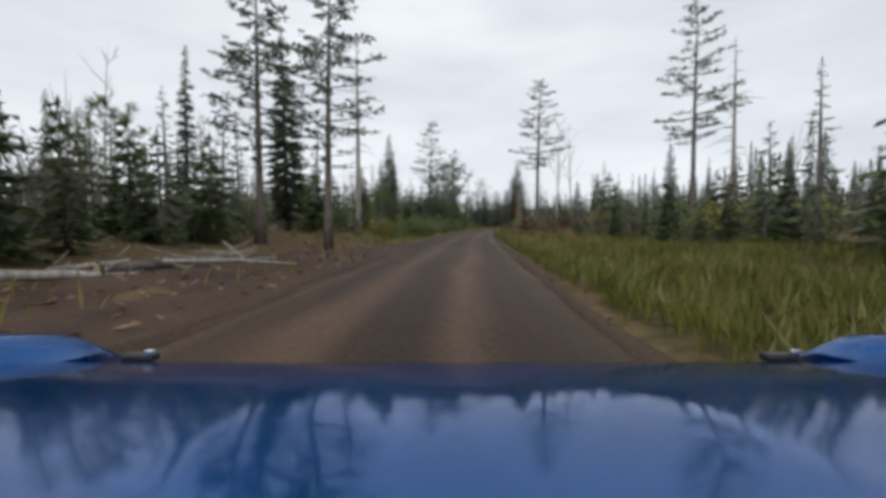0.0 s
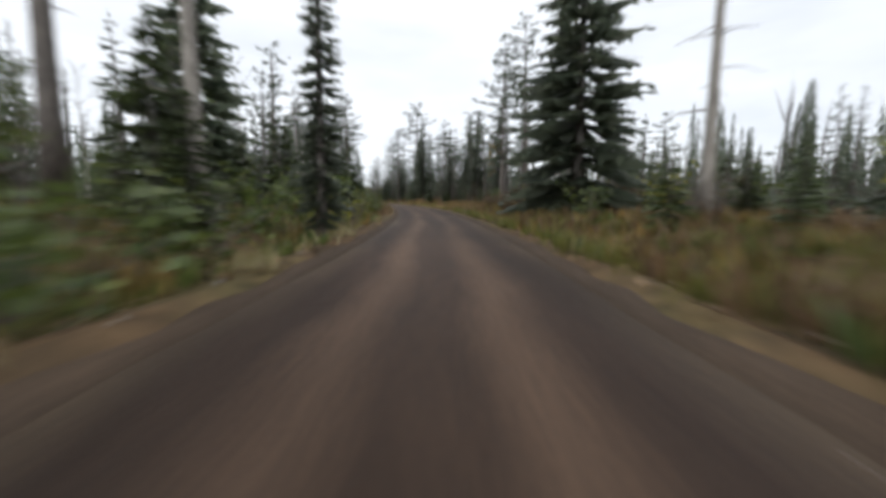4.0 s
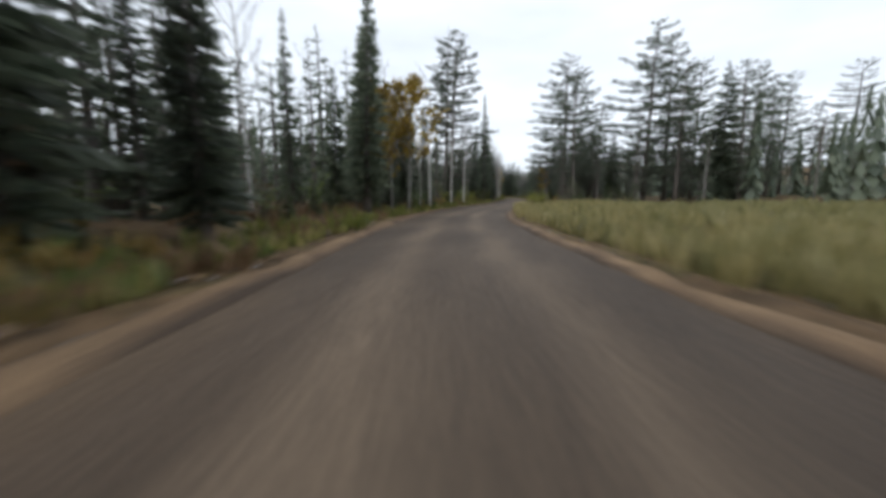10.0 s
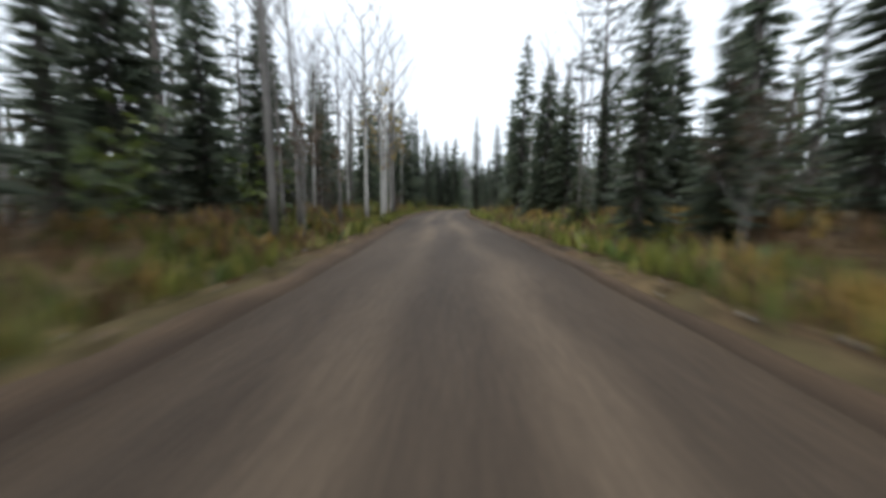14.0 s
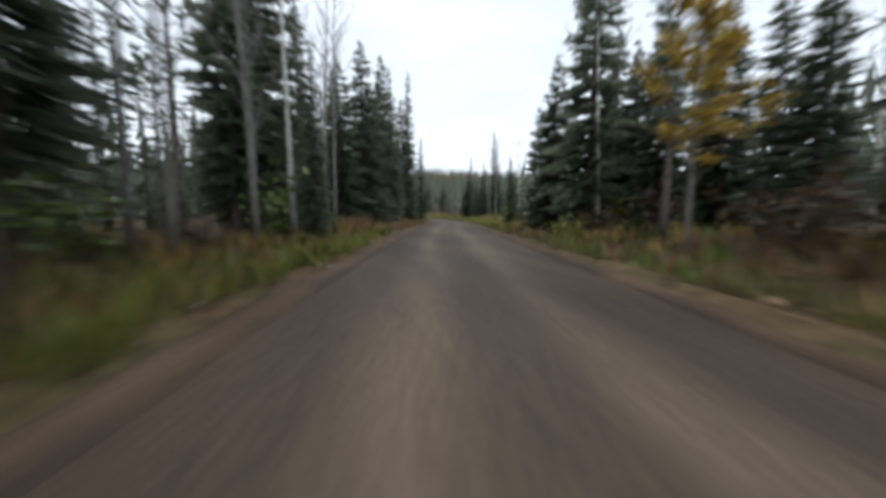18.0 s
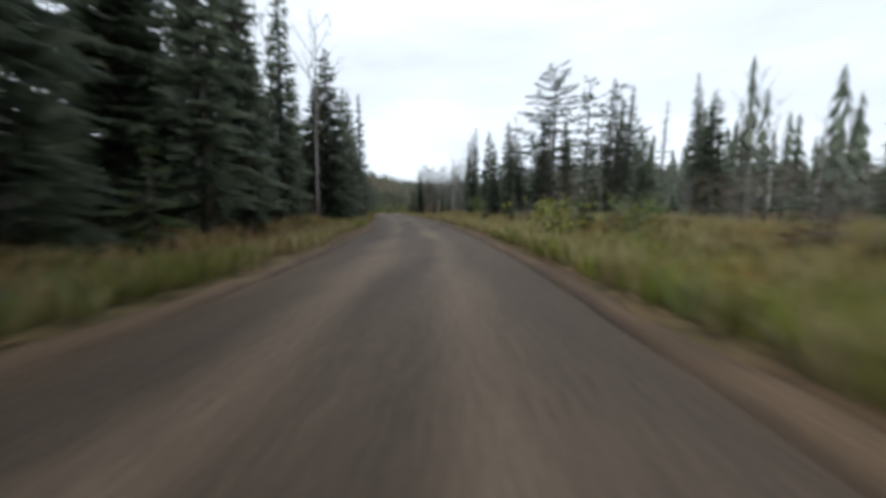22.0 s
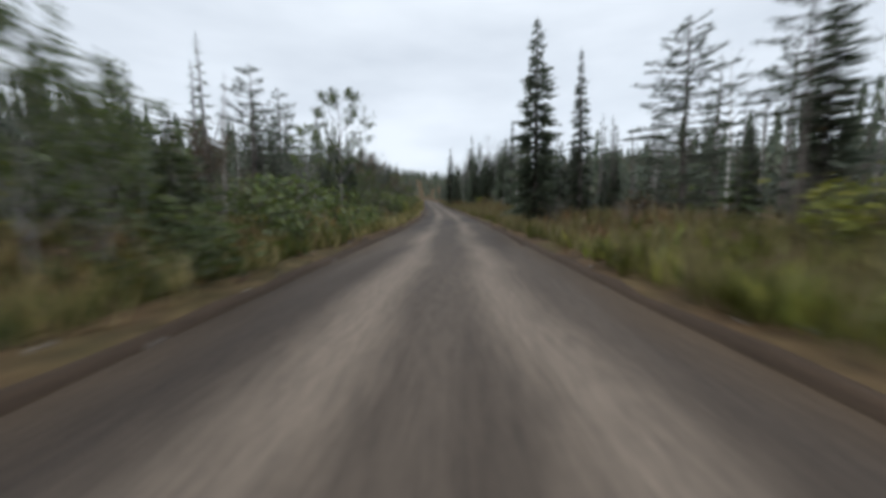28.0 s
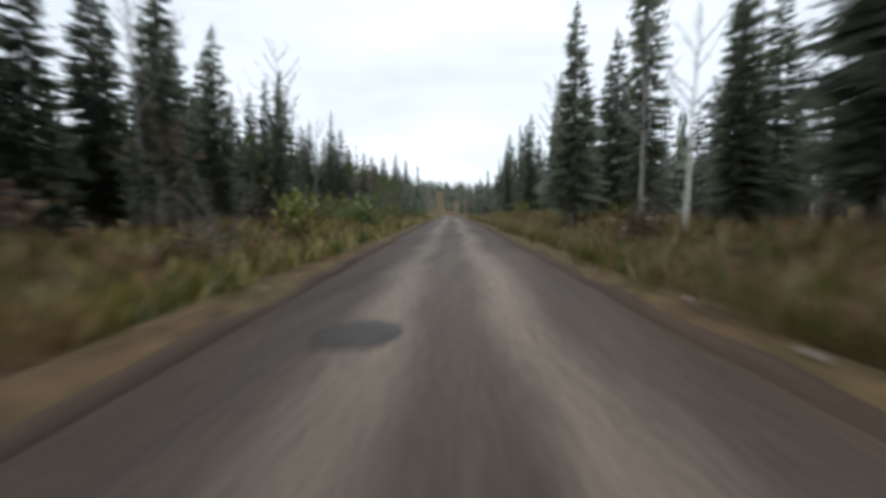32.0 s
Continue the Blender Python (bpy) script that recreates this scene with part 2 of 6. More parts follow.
SHOULDER_MAT, n, l, b = surface("sandy_gravel", 0.85, 0, 0.2)
t1, t2, t3 = noise_of(n, l, 0.6, 4.0), noise_of(n, l, 22.0, 6.0), noise_of(n, l, 1.1, 6.0, squash=(1, 0.35, 1))
r1 = ramp(n, [(0.3, (0.125, 0.081, 0.046)), (0.7, (0.255, 0.172, 0.098))])
l.new(t1.outputs["Fac"], r1.inputs["Fac"])
r2 = ramp(n, [(0.3, (0.6, 0.6, 0.6)), (0.7, (1.35, 1.3, 1.25))])
l.new(t2.outputs["Fac"], r2.inputs["Fac"])
across = n.new("ShaderNodeAttribute")
across.attribute_name = "across"
rim = ramp(n, [(0.0, (1, 1, 1)), (0.42, (0.1, 0.1, 0.1)), (0.58, (0.1, 0.1, 0.1)), (1.0, (1, 1, 1))])
l.new(across.outputs["Fac"], rim.inputs["Fac"])
patch = ramp(n, [(0.36, (0, 0, 0)), (0.62, (1, 1, 1))])
l.new(mixed(n, l, 0.62, rim.outputs["Color"], t3.outputs["Fac"]), patch.inputs["Fac"])
along = n.new("ShaderNodeAttribute")
along.attribute_name = "along"
stretch_of = ramp(n, [(0.17, (1, 1, 1)), (0.22, (0, 0, 0)), (0.325, (0, 0, 0)), (0.37, (0.7, 0.7, 0.7)), (0.77, (0.6, 0.6, 0.6)), (0.82, (1, 1, 1))])
l.new(along.outputs["Fac"], stretch_of.inputs["Fac"])
loam = mixed(n, l, stretch_of.outputs["Color"], r1.outputs["Color"], mixed(n, l, t1.outputs["Fac"], (0.040, 0.027, 0.018), (0.095, 0.066, 0.044)))
sand = mixed(n, l, patch.outputs["Color"], loam, (0.060, 0.043, 0.030))
l.new(mixed(n, l, 1.0, sand, r2.outputs["Color"], "MULTIPLY"), b.inputs["Base Color"])
bumped(n, l, b, t2.outputs["Fac"], 0.8, 0.03)

def soil(name, dark, light):
    mat, n, l, b = surface(name, 0.8, 0, 0.25)
    t1, t2 = noise_of(n, l, 0.8, 5.0), noise_of(n, l, 16.0, 7.0)
    r1, r2 = ramp(n, [(0.3, dark), (0.7, light)]), ramp(n, [(0.3, (0.55, 0.55, 0.55)), (0.7, (1.4, 1.35, 1.3))])
    l.new(t1.outputs["Fac"], r1.inputs["Fac"])
    l.new(t2.outputs["Fac"], r2.inputs["Fac"])
    l.new(mixed(n, l, 1.0, r1.outputs["Color"], r2.outputs["Color"], "MULTIPLY"), b.inputs["Base Color"])
    bumped(n, l, b, t2.outputs["Fac"], 0.9, 0.05)
    return mat


SOIL_MAT, TURNOUT_MAT = soil("churned_soil", (0.034, 0.019, 0.012), (0.082, 0.048, 0.030)), soil("turnout_gravel", (0.098, 0.066, 0.042), (0.195, 0.138, 0.088))

STONE_MAT, n, l, b = surface("field_stone", 0.8, 0, 0.3)
t1 = noise_of(n, l, 6.0, 6.0)
info = n.new("ShaderNodeNewGeometry")
r1 = ramp(n, [(0.0, (0.12, 0.105, 0.09)), (1.0, (0.34, 0.31, 0.28))])
l.new(info.outputs["Random Per Island"], r1.inputs["Fac"])
r2 = ramp(n, [(0.3, (0.7, 0.7, 0.7)), (0.7, (1.25, 1.25, 1.25))])
l.new(t1.outputs["Fac"], r2.inputs["Fac"])
l.new(mixed(n, l, 1.0, r1.outputs["Color"], r2.outputs["Color"], "MULTIPLY"), b.inputs["Base Color"])


# ---- the lie of the land ----
ROAD = [(-120, -4.0), (-40, -1.9), (0, 0.0), (40, 3.0), (80, 8.1), (120, 13.3), (160, 13.6), (200, 8.0), (240, 0.0),
        (280, -6.1), (320, -5.3), (360, -4.4), (400, -6.5), (440, -4.1), (480, 5.5), (520, 15.9), (560, 18.2), (600, 10.5),
        (640, -1.8), (680, -9.8), (720, -14.1), (760, -20.0), (773, -22.1), (830, -30.7), (900, -42.2), (1040, -70.2)]
RISE = [(-120, -2.0), (-40, -0.8), (0, 0.18), (40, 0.91), (80, 1.52), (120, 1.8), (160, 2.28), (200, 2.94), (240, 3.03),
        (280, 2.47), (320, 2.14), (360, 1.94), (400, 1.58), (440, 1.09), (480, 0.33), (520, -0.67), (560, -1.43), (600, -1.48),
        (640, -1.47), (680, -2.0), (720, -2.1), (760, -1.47), (773, -1.27), (830, 0.0), (900, 1.0), (1040, 4.5)]
SIDES = [(-120, 3.0, 2.6), (0, 3.5, 1.7), (40, 3.2, 1.9), (76, 2.8, 2.1), (110, 2.5, 2.5), (153, 2.1, 3.3), (192, 2.5, 3.1), (229, 3.1, 3.2), (260, 3.6, 2.6),
         (280, 4.0, 2.2), (305, 3.2, 2.8), (330, 2.4, 3.0), (432, 3.0, 2.8), (482, 3.3, 2.5), (533, 2.0, 3.3), (582, 3.0, 3.0), (629, 3.2, 3.0),
         (698, 2.7, 2.8), (745, 2.2, 2.6), (792, 2.7, 2.7), (1040, 2.7, 2.7)]


def smooth(a, b, v):
    k = np.clip((np.asarray(v, float) - a) / (b - a), 0, 1)
    return k * k * (3 - 2 * k)


def glide(rows, col):
    """A smooth curve through the rows' values, as a table every metre."""
    at, val = np.array([r[0] for r in rows], float), np.array([r[col] for r in rows], float)
    slope = np.gradient(val, at)
    grid = np.arange(-120, 1041, 1.0)
    k = np.clip(np.searchsorted(at, grid, "right") - 1, 0, len(at) - 2)
    h = at[k + 1] - at[k]
    u = (grid - at[k]) / h
    return grid, (val[k] * (1 + 2 * u) * (1 - u) ** 2 + slope[k] * h * u * (1 - u) ** 2 + val[k + 1] * u * u * (3 - 2 * u) + slope[k + 1] * h * u * u * (u - 1))


GRID, CENTRE = glide(ROAD, 1)
RISES, LEFTS, RIGHTS = glide(RISE, 1)[1], glide(SIDES, 1)[1], glide(SIDES, 2)[1]


def road_x(y):
    return np.interp(y, GRID, CENTRE)


def edge(y, side):
    return np.interp(y, GRID, LEFTS if side < 0 else RIGHTS)


def wobble(x, y, k=1.0):
    return (np.sin(x * 0.9 * k + 1.3 * np.sin(y * 0.31 * k)) + np.sin(y * 0.77 * k + 2.1 * np.sin(x * 0.23 * k)) + np.sin((x + y) * 1.7 * k)) / 3


BANK = [(-120, 0.3, 0.2), (0, 0.7, 0.15), (80, 0.6, 0.3), (150, 0.9, 0.5), (200, 0.5, 0.4), (250, 0.3, 0.0), (300, 0.4, 0.1), (420, 0.7, 0.6), (495, 0.6, 0.3), (517, 1.5, 0.4), (538, 0.5, 0.4), (600, 0.4, 0.3), (700, 0.4, 0.5), (1040, 0.6, 0.5)]
BANK_L, BANK_R = glide(BANK, 1)[1], glide(BANK, 2)[1]


def level(u, y, d):
    """How far the bank is graded flat: the bare soil where the drive begins, and the turnout."""
    soil = smooth(-34, -20, y) * (1 - smooth(17, 32, y)) * (1 - smooth(6.0, 9.5, d)) * (u < 0)
    return np.maximum(soil, smooth(321, 328, y) * (1 - smooth(344, 353, y)) * (1 - smooth(4.0, 7.0, d)) * (u > 0))


def height(x, y):
    """The ground's height. Level across the road, a low shoulder, a shallow ditch, a bank, then the forest floor and the hills."""
    x, y = np.asarray(x, float), np.asarray(y, float)
    u = x - road_x(y)
    base = np.interp(y, GRID, RISES)
    d = np.where(u < 0, -u - edge(y, -1), u - edge(y, 1))
    bank = np.where(u < 0, np.interp(y, GRID, BANK_L), np.interp(y, GRID, BANK_R))
    z = 0.10 * smooth(0.0, 0.5, d) * (1 + 0.7 * wobble(x, y, 1.9)) - 0.28 * smooth(0.6, 1.6, d) + (bank + 0.2) * smooth(1.6, 5.0, d)
    z = base + (z + 0.22 * wobble(x, y, 0.6) * smooth(1.0, 5.0, d)) * (1 - level(u, y, d)) + 1.2 * wobble(x, y, 0.03) * smooth(8, 60, d)
    left = smooth(18, 190, -u) * smooth(640, 800, y) * 26
    right = smooth(60, 260, u) * smooth(700, 900, y) * 22
    ahead = smooth(960, 1400, y) * 37 * (1 + 0.35 * wobble(x, y, 0.008))
    rim = smooth(250, 900, abs(u)) * 16 * (1 + 0.5 * wobble(x, y, 0.006))
    return z + np.maximum(left, right) * (1 + 0.12 * wobble(x, y, 0.04)) + ahead + rim * (1 - smooth(960, 1400, y))


def thing(name, label, category, group="", kind=""):
    return tagged(new(name), label, category, group, kind)


def part(name, data, material, parent, label=""):
    """Links a mesh, or a bmesh, as ONE part under a thing or a part."""
    if isinstance(data, bmesh.types.BMesh):
        me = bpy.data.meshes.new(name)
        data.to_mesh(me)
        data.free()
    else:
        me = data
    if material and not me.materials:
        me.materials.append(material)
    ob = new(name, me)
    ob.parent = parent
    if label:
        ob["label"] = label
    return ob


class Geo:
    """Gathers loose pieces of geometry and makes one mesh of them."""

    def __init__(self):
        self.v, self.f = [], []

    def add(self, verts, faces):
        k = len(self.v)
        self.v.extend(verts)
        self.f.extend([tuple(i + k for i in f) for f in faces])

    def tube(self, points, radii, sides=6, cap=True):
        rings = []
        for i, p in enumerate(points):
            p = Vector(p)
            ahead = (Vector(points[min(i + 1, len(points) - 1)]) - Vector(points[max(i - 1, 0)])).normalized()
            a = ahead.orthogonal().normalized()
            c = ahead.cross(a)
            rings.append([p + radii[i] * (math.cos(2 * math.pi * s / sides) * a + math.sin(2 * math.pi * s / sides) * c) for s in range(sides)])
        verts = [v for r in rings for v in r]
        faces = [(i * sides + s, i * sides + (s + 1) % sides, (i + 1) * sides + (s + 1) % sides, (i + 1) * sides + s) for i in range(len(points) - 1) for s in range(sides)]
        if cap:
            faces += [tuple(range(sides))[::-1], tuple((len(points) - 1) * sides + s for s in range(sides))]
        self.add(verts, faces)

    def blade(self, a, b, w, lift=0.35):
        """A kite from a to b, w wide, widest a third of the way along."""
        a, b, w = Vector(a), Vector(b), Vector(w)
        m = a.lerp(b, lift)
        self.add([a, m + w, b, m - w], [(0, 1, 2, 3)])

    def mesh(self, name, material, shade=False):
        me = bpy.data.meshes.new(name)
        me.from_pydata([tuple(v) for v in self.v], [], self.f)
        me.materials.append(material)
        if shade:
            me.polygons.foreach_set("use_smooth", [True] * len(me.polygons))
        return me


def two_mesh(name, wood, wood_mat, leaf, leaf_mat):
    """Twigs and leaves as one part with two materials."""
    both = Geo()
    both.add(wood.v, wood.f)
    both.add(leaf.v, leaf.f)
    me = both.mesh(name, wood_mat)
    me.materials.append(leaf_mat)
    me.polygons.foreach_set("material_index", [0] * len(wood.f) + [1] * len(leaf.f))
    return me


def array_mesh(name, verts, faces, material):
    me = bpy.data.meshes.new(name)
    me.from_pydata(verts.tolist() if hasattr(verts, "tolist") else verts, [], faces.tolist() if hasattr(faces, "tolist") else faces)
    me.materials.append(material)
    return me


# ---- ground and road ----
def build_ground():
    us = [0, 0.5, 1, 1.5, 2, 2.5, 3, 3.5, 4, 4.5, 5, 5.5, 6, 7, 8, 9, 11, 13, 16, 20, 25, 32, 42, 55, 75, 100, 140, 190, 260, 360, 500, 700, 1000, 1500, 2200]
    us = np.array([-u for u in us[:0:-1]] + us, float)
    ys = np.r_[[-2400, -1500, -900, -500, -300, -200, -150], np.arange(-120, 1040, 2.5), np.arange(1040, 1500, 20), [1600, 1800, 2100, 2600]]
    yy, uu = np.meshgrid(ys, us, indexing="ij")
    xx = road_x(np.clip(yy, -120, 1040)) + uu
    zz = height(xx, np.clip(yy, -120, 5000))
    d = np.maximum(-uu - edge(yy, -1), uu - edge(yy, 1))
    zz = zz - 0.10 * (d < 0.12)
    nu = len(us)
    idx = np.arange(len(ys) * nu).reshape(len(ys), nu)
    faces = np.stack([idx[:-1, :-1], idx[:-1, 1:], idx[1:, 1:], idx[1:, :-1]], -1).reshape(-1, 4)
    me = array_mesh("ground", np.stack([xx, yy, zz], -1).reshape(-1, 3), faces, FLOOR_MAT)
    me.polygons.foreach_set("use_smooth", [True] * len(me.polygons))
    return tagged(new("ground", me), "brown leaf-littered forest floor rising to wooded hills", "ground", kind="structure")


def strip(name, ys, lo, hi, cols, lift, material, relief):
    """A ribbon of road surface between two offsets from the road's middle."""
    k = np.linspace(0, 1, cols)
    yy = np.repeat(ys[:, None], cols, 1)
    uu = lo[:, None] * (1 - k) + hi[:, None] * k
    xx = road_x(yy) + uu
    zz = np.interp(yy, GRID, RISES) + lift + relief(k[None], uu, yy)
    idx = np.arange(len(ys) * cols).reshape(len(ys), cols)
    me = array_mesh(name, np.stack([xx, yy, zz], -1).reshape(-1, 3), np.stack([idx[:-1, :-1], idx[:-1, 1:], idx[1:, 1:], idx[1:, :-1]], -1).reshape(-1, 4), material)
    for nm, val in (("across", np.broadcast_to(k, yy.shape)), ("along", yy / 800)):
        at = me.attributes.new(nm, "FLOAT", "POINT")
        at.data.foreach_set("value", np.ascontiguousarray(val, dtype=np.float32).ravel())
    me.polygons.foreach_set("use_smooth", [True] * len(me.polygons))
    return new(name, me)


build_ground()
RY = np.arange(-110, 1036, 1.0)
rag = 0.16 * wobble(RY * 0.9, RY * 0.4) + 0.10 * wobble(RY * 3.1, RY)
rag2 = 0.16 * wobble(RY * 0.8 + 9, RY * 0.5) + 0.10 * wobble(RY * 2.7, RY + 4)
tagged(strip("road", RY, -edge(RY, -1) + 0.15 + rag, edge(RY, 1) - 0.15 + rag2, 25, 0.0, ROAD_MAT,
             lambda k, u, y: 0.05 * (1 - (2 * k - 1) ** 2) - 0.025 * np.exp(-((k - 0.34) / 0.05) ** 2) - 0.025 * np.exp(-((k - 0.66) / 0.05) ** 2) + 0.008 * wobble(u * 6, y * 2)),
       "packed brown gravel forest road with lighter wheel tracks", "road", kind="structure")
SPREAD = {-1: (0.2, 0.2, 0.2, 0.4, 1.0, 1.0, 0.6, 0.6, 0.9, 0.9, 0.5, 0.9, 0.2, 0.1), 1: (0.1, 0.1, 0.1, 0.6, 1.0, 1.0, 0.4, 0.05, 0.5, 0.4, 0.5, 0.4, 0.1, 0.1)}  # how far the loose gravel spreads
for side in (-1, 1):
    e = edge(RY, side)
    loose = np.interp(RY, [-110, 0, 60, 160, 180, 250, 300, 330, 440, 520, 560, 640, 660, 1036], SPREAD[side])
    lo, hi = e - 0.25 - 0.25 * loose + 0.12 * rag, e + 0.12 + 0.45 * loose + 1.5 * rag
    a, c = (-hi, -lo) if side < 0 else (lo, hi)
    tagged(strip("road_shoulder", RY, a, c, 7, 0.0, SHOULDER_MAT,
                 lambda k, u, y: 0.03 + 0.11 * np.sin(np.pi * k) * (0.6 + 0.5 * wobble(u * 3, y * 1.3)) - 0.10 * np.abs(2 * k - 1) ** 3),
           "loose sandy gravel windrow along the road", "road shoulder", kind="structure")

# the sandy turnout beside the road, and the bare soil where the drive begins
TY = np.arange(323, 353, 0.5)
wide = 3.6 * smooth(323, 331, TY) * (1 - smooth(340, 352, TY)) * (1 + 0.12 * wobble(TY, TY * 1.7)) + 0.1
tagged(strip("turnout", TY, edge(TY, 1) - 0.55, edge(TY, 1) + wide, 24, 0.0, TURNOUT_MAT, lambda k, u, y: 0.03 + 0.02 * wobble(u * 2, y) - 0.10 * np.maximum(k - 0.85, 0) / 0.15 - 0.08 * (k < 0.02)), "sandy gravel turnout beside the road", "turnout", kind="structure")
TY = np.arange(-30, 28, 0.5)
wide = 6.4 * smooth(-30, -18, TY) * (1 - smooth(12, 27, TY)) * (1 + 0.15 * wobble(TY, TY * 1.3)) + 0.1
tagged(strip("bare_soil", TY, -edge(TY, -1) - wide, -edge(TY, -1) + 0.6, 30, 0.0, SOIL_MAT, lambda k, u, y: 0.035 + 0.05 * wobble(u * 1.6, y * 1.2) * (k < 0.9) - 0.12 * np.maximum(0.12 - k, 0) / 0.12 - 0.10 * (k > 0.98)), "dark red-brown churned soil beside the road", "soil", kind="structure")

# shallow puddles in the worn track near the drive's end
WATER, n, l, b = surface("muddy_water", 0.42, 0, 0.12)
t1 = noise_of(n, l, 5.0, 4.0)
r1 = ramp(n, [(0.3, (0.018, 0.013, 0.009)), (0.7, (0.042, 0.031, 0.022))])
l.new(t1.outputs["Fac"], r1.inputs["Fac"])
l.new(r1.outputs["Color"], b.inputs["Base Color"])


def road_top(x, y):
    u = x - float(road_x(y))
    lo, hi = -float(edge(y, -1)) + 0.15, float(edge(y, 1)) - 0.15
    k = (u - lo) / (hi - lo)
    return float(np.interp(y, GRID, RISES)) + 0.05 * (1 - (2 * k - 1) ** 2) - 0.025 * math.exp(-((k - 0.34) / 0.05) ** 2) - 0.025 * math.exp(-((k - 0.66) / 0.05) ** 2)


def puddle(y, off, wide, length, seed):
    rnd = random.Random(seed)
    x = float(road_x(y)) + off
    rim = [rnd.uniform(0.75, 1.2) for _ in range(16)]
    rim = [(rim[i - 1] + 2 * rim[i] + rim[(i + 1) % 16]) / 4 for i in range(16)]
    bm_ = bmesh.new()
    mid = bm_.verts.new((x, y, road_top(x, y) + 0.012))
    rings = []
    for q, lift in ((0.5, 0.012), (0.85, 0.011), (1.0, -0.004)):
        pts = [(x + q * rim[i] * wide / 2 * math.cos(i * math.pi / 8), y + q * rim[i] * length / 2 * math.sin(i * math.pi / 8)) for i in range(16)]
        rings.append([bm_.verts.new((px, py, road_top(px, py) + lift)) for px, py in pts])
    for i in range(16):
        bm_.faces.new((mid, rings[0][i], rings[0][(i + 1) % 16]))
        for a, c in zip(rings, rings[1:]):
            bm_.faces.new((a[i], c[i], c[(i + 1) % 16], a[(i + 1) % 16]))
    me = bpy.data.meshes.new("puddle")
    bm_.to_mesh(me)
    bm_.free()
    me.materials.append(WATER)
    me.polygons.foreach_set("use_smooth", [True] * len(me.polygons))
    tagged(new("puddle", me), "shallow dark muddy puddle in the gravel wheel track", "puddle", "puddles on the road")


for y, off, wide, length, seed in ((762.2, -0.5, 0.75, 1.3, 1), (764.4, -0.8, 0.6, 0.9, 2), (766.3, -0.45, 0.5, 0.8, 3), (768.4, -0.75, 0.8, 1.0, 4), (777.0, -0.9, 0.9, 1.1, 5)):
    puddle(y, off, wide, length, seed)

# ---- plants ----
RNG = random.Random(7)


def spin(v, a):
    return Vector((v[0] * math.cos(a) - v[1] * math.sin(a), v[0] * math.sin(a) + v[1] * math.cos(a), v[2]))


def trunk_mesh(h, r, rnd, material, lean=0.02, sides=7, steps=9, stubs=0, flare=1.5):
    g = Geo()
    bend = [(rnd.uniform(-lean, lean) * h, rnd.uniform(-lean, lean) * h) for _ in range(3)]
    pts, rad = [], []
    for i in range(steps):
        k = i / (steps - 1)
        pts.append((bend[0][0] * k * k + bend[1][0] * k ** 3 * 0.5, bend[0][1] * k * k + bend[1][1] * k ** 3 * 0.5, h * k - 0.25 * (i == 0)))
        rad.append(r * ((1 - k) ** 0.8 * (1 + (flare - 1) * (1 - k) ** 12) + 0.03))
    g.tube(pts, rad, sides)
    for _ in range(stubs):
        k = rnd.uniform(0.15, 0.75)
        i = int(k * (steps - 1))
        p = Vector(pts[i]).lerp(Vector(pts[i + 1]), k * (steps - 1) - i)
        a = rnd.uniform(0, 6.28)
        ln = rnd.uniform(0.3, 1.3)
        g.tube([p, p + spin((ln * 0.6, 0, 0.0), a), p + spin((ln, 0, -0.15 * ln), a)], [0.025, 0.015, 0.006], 4)
    axis = lambda k: Vector(pts[min(int(k * (steps - 1)), steps - 2)]).lerp(Vector(pts[min(int(k * (steps - 1)), steps - 2) + 1]), k * (steps - 1) - min(int(k * (steps - 1)), steps - 2))
    return g.mesh("trunk", material, True), axis


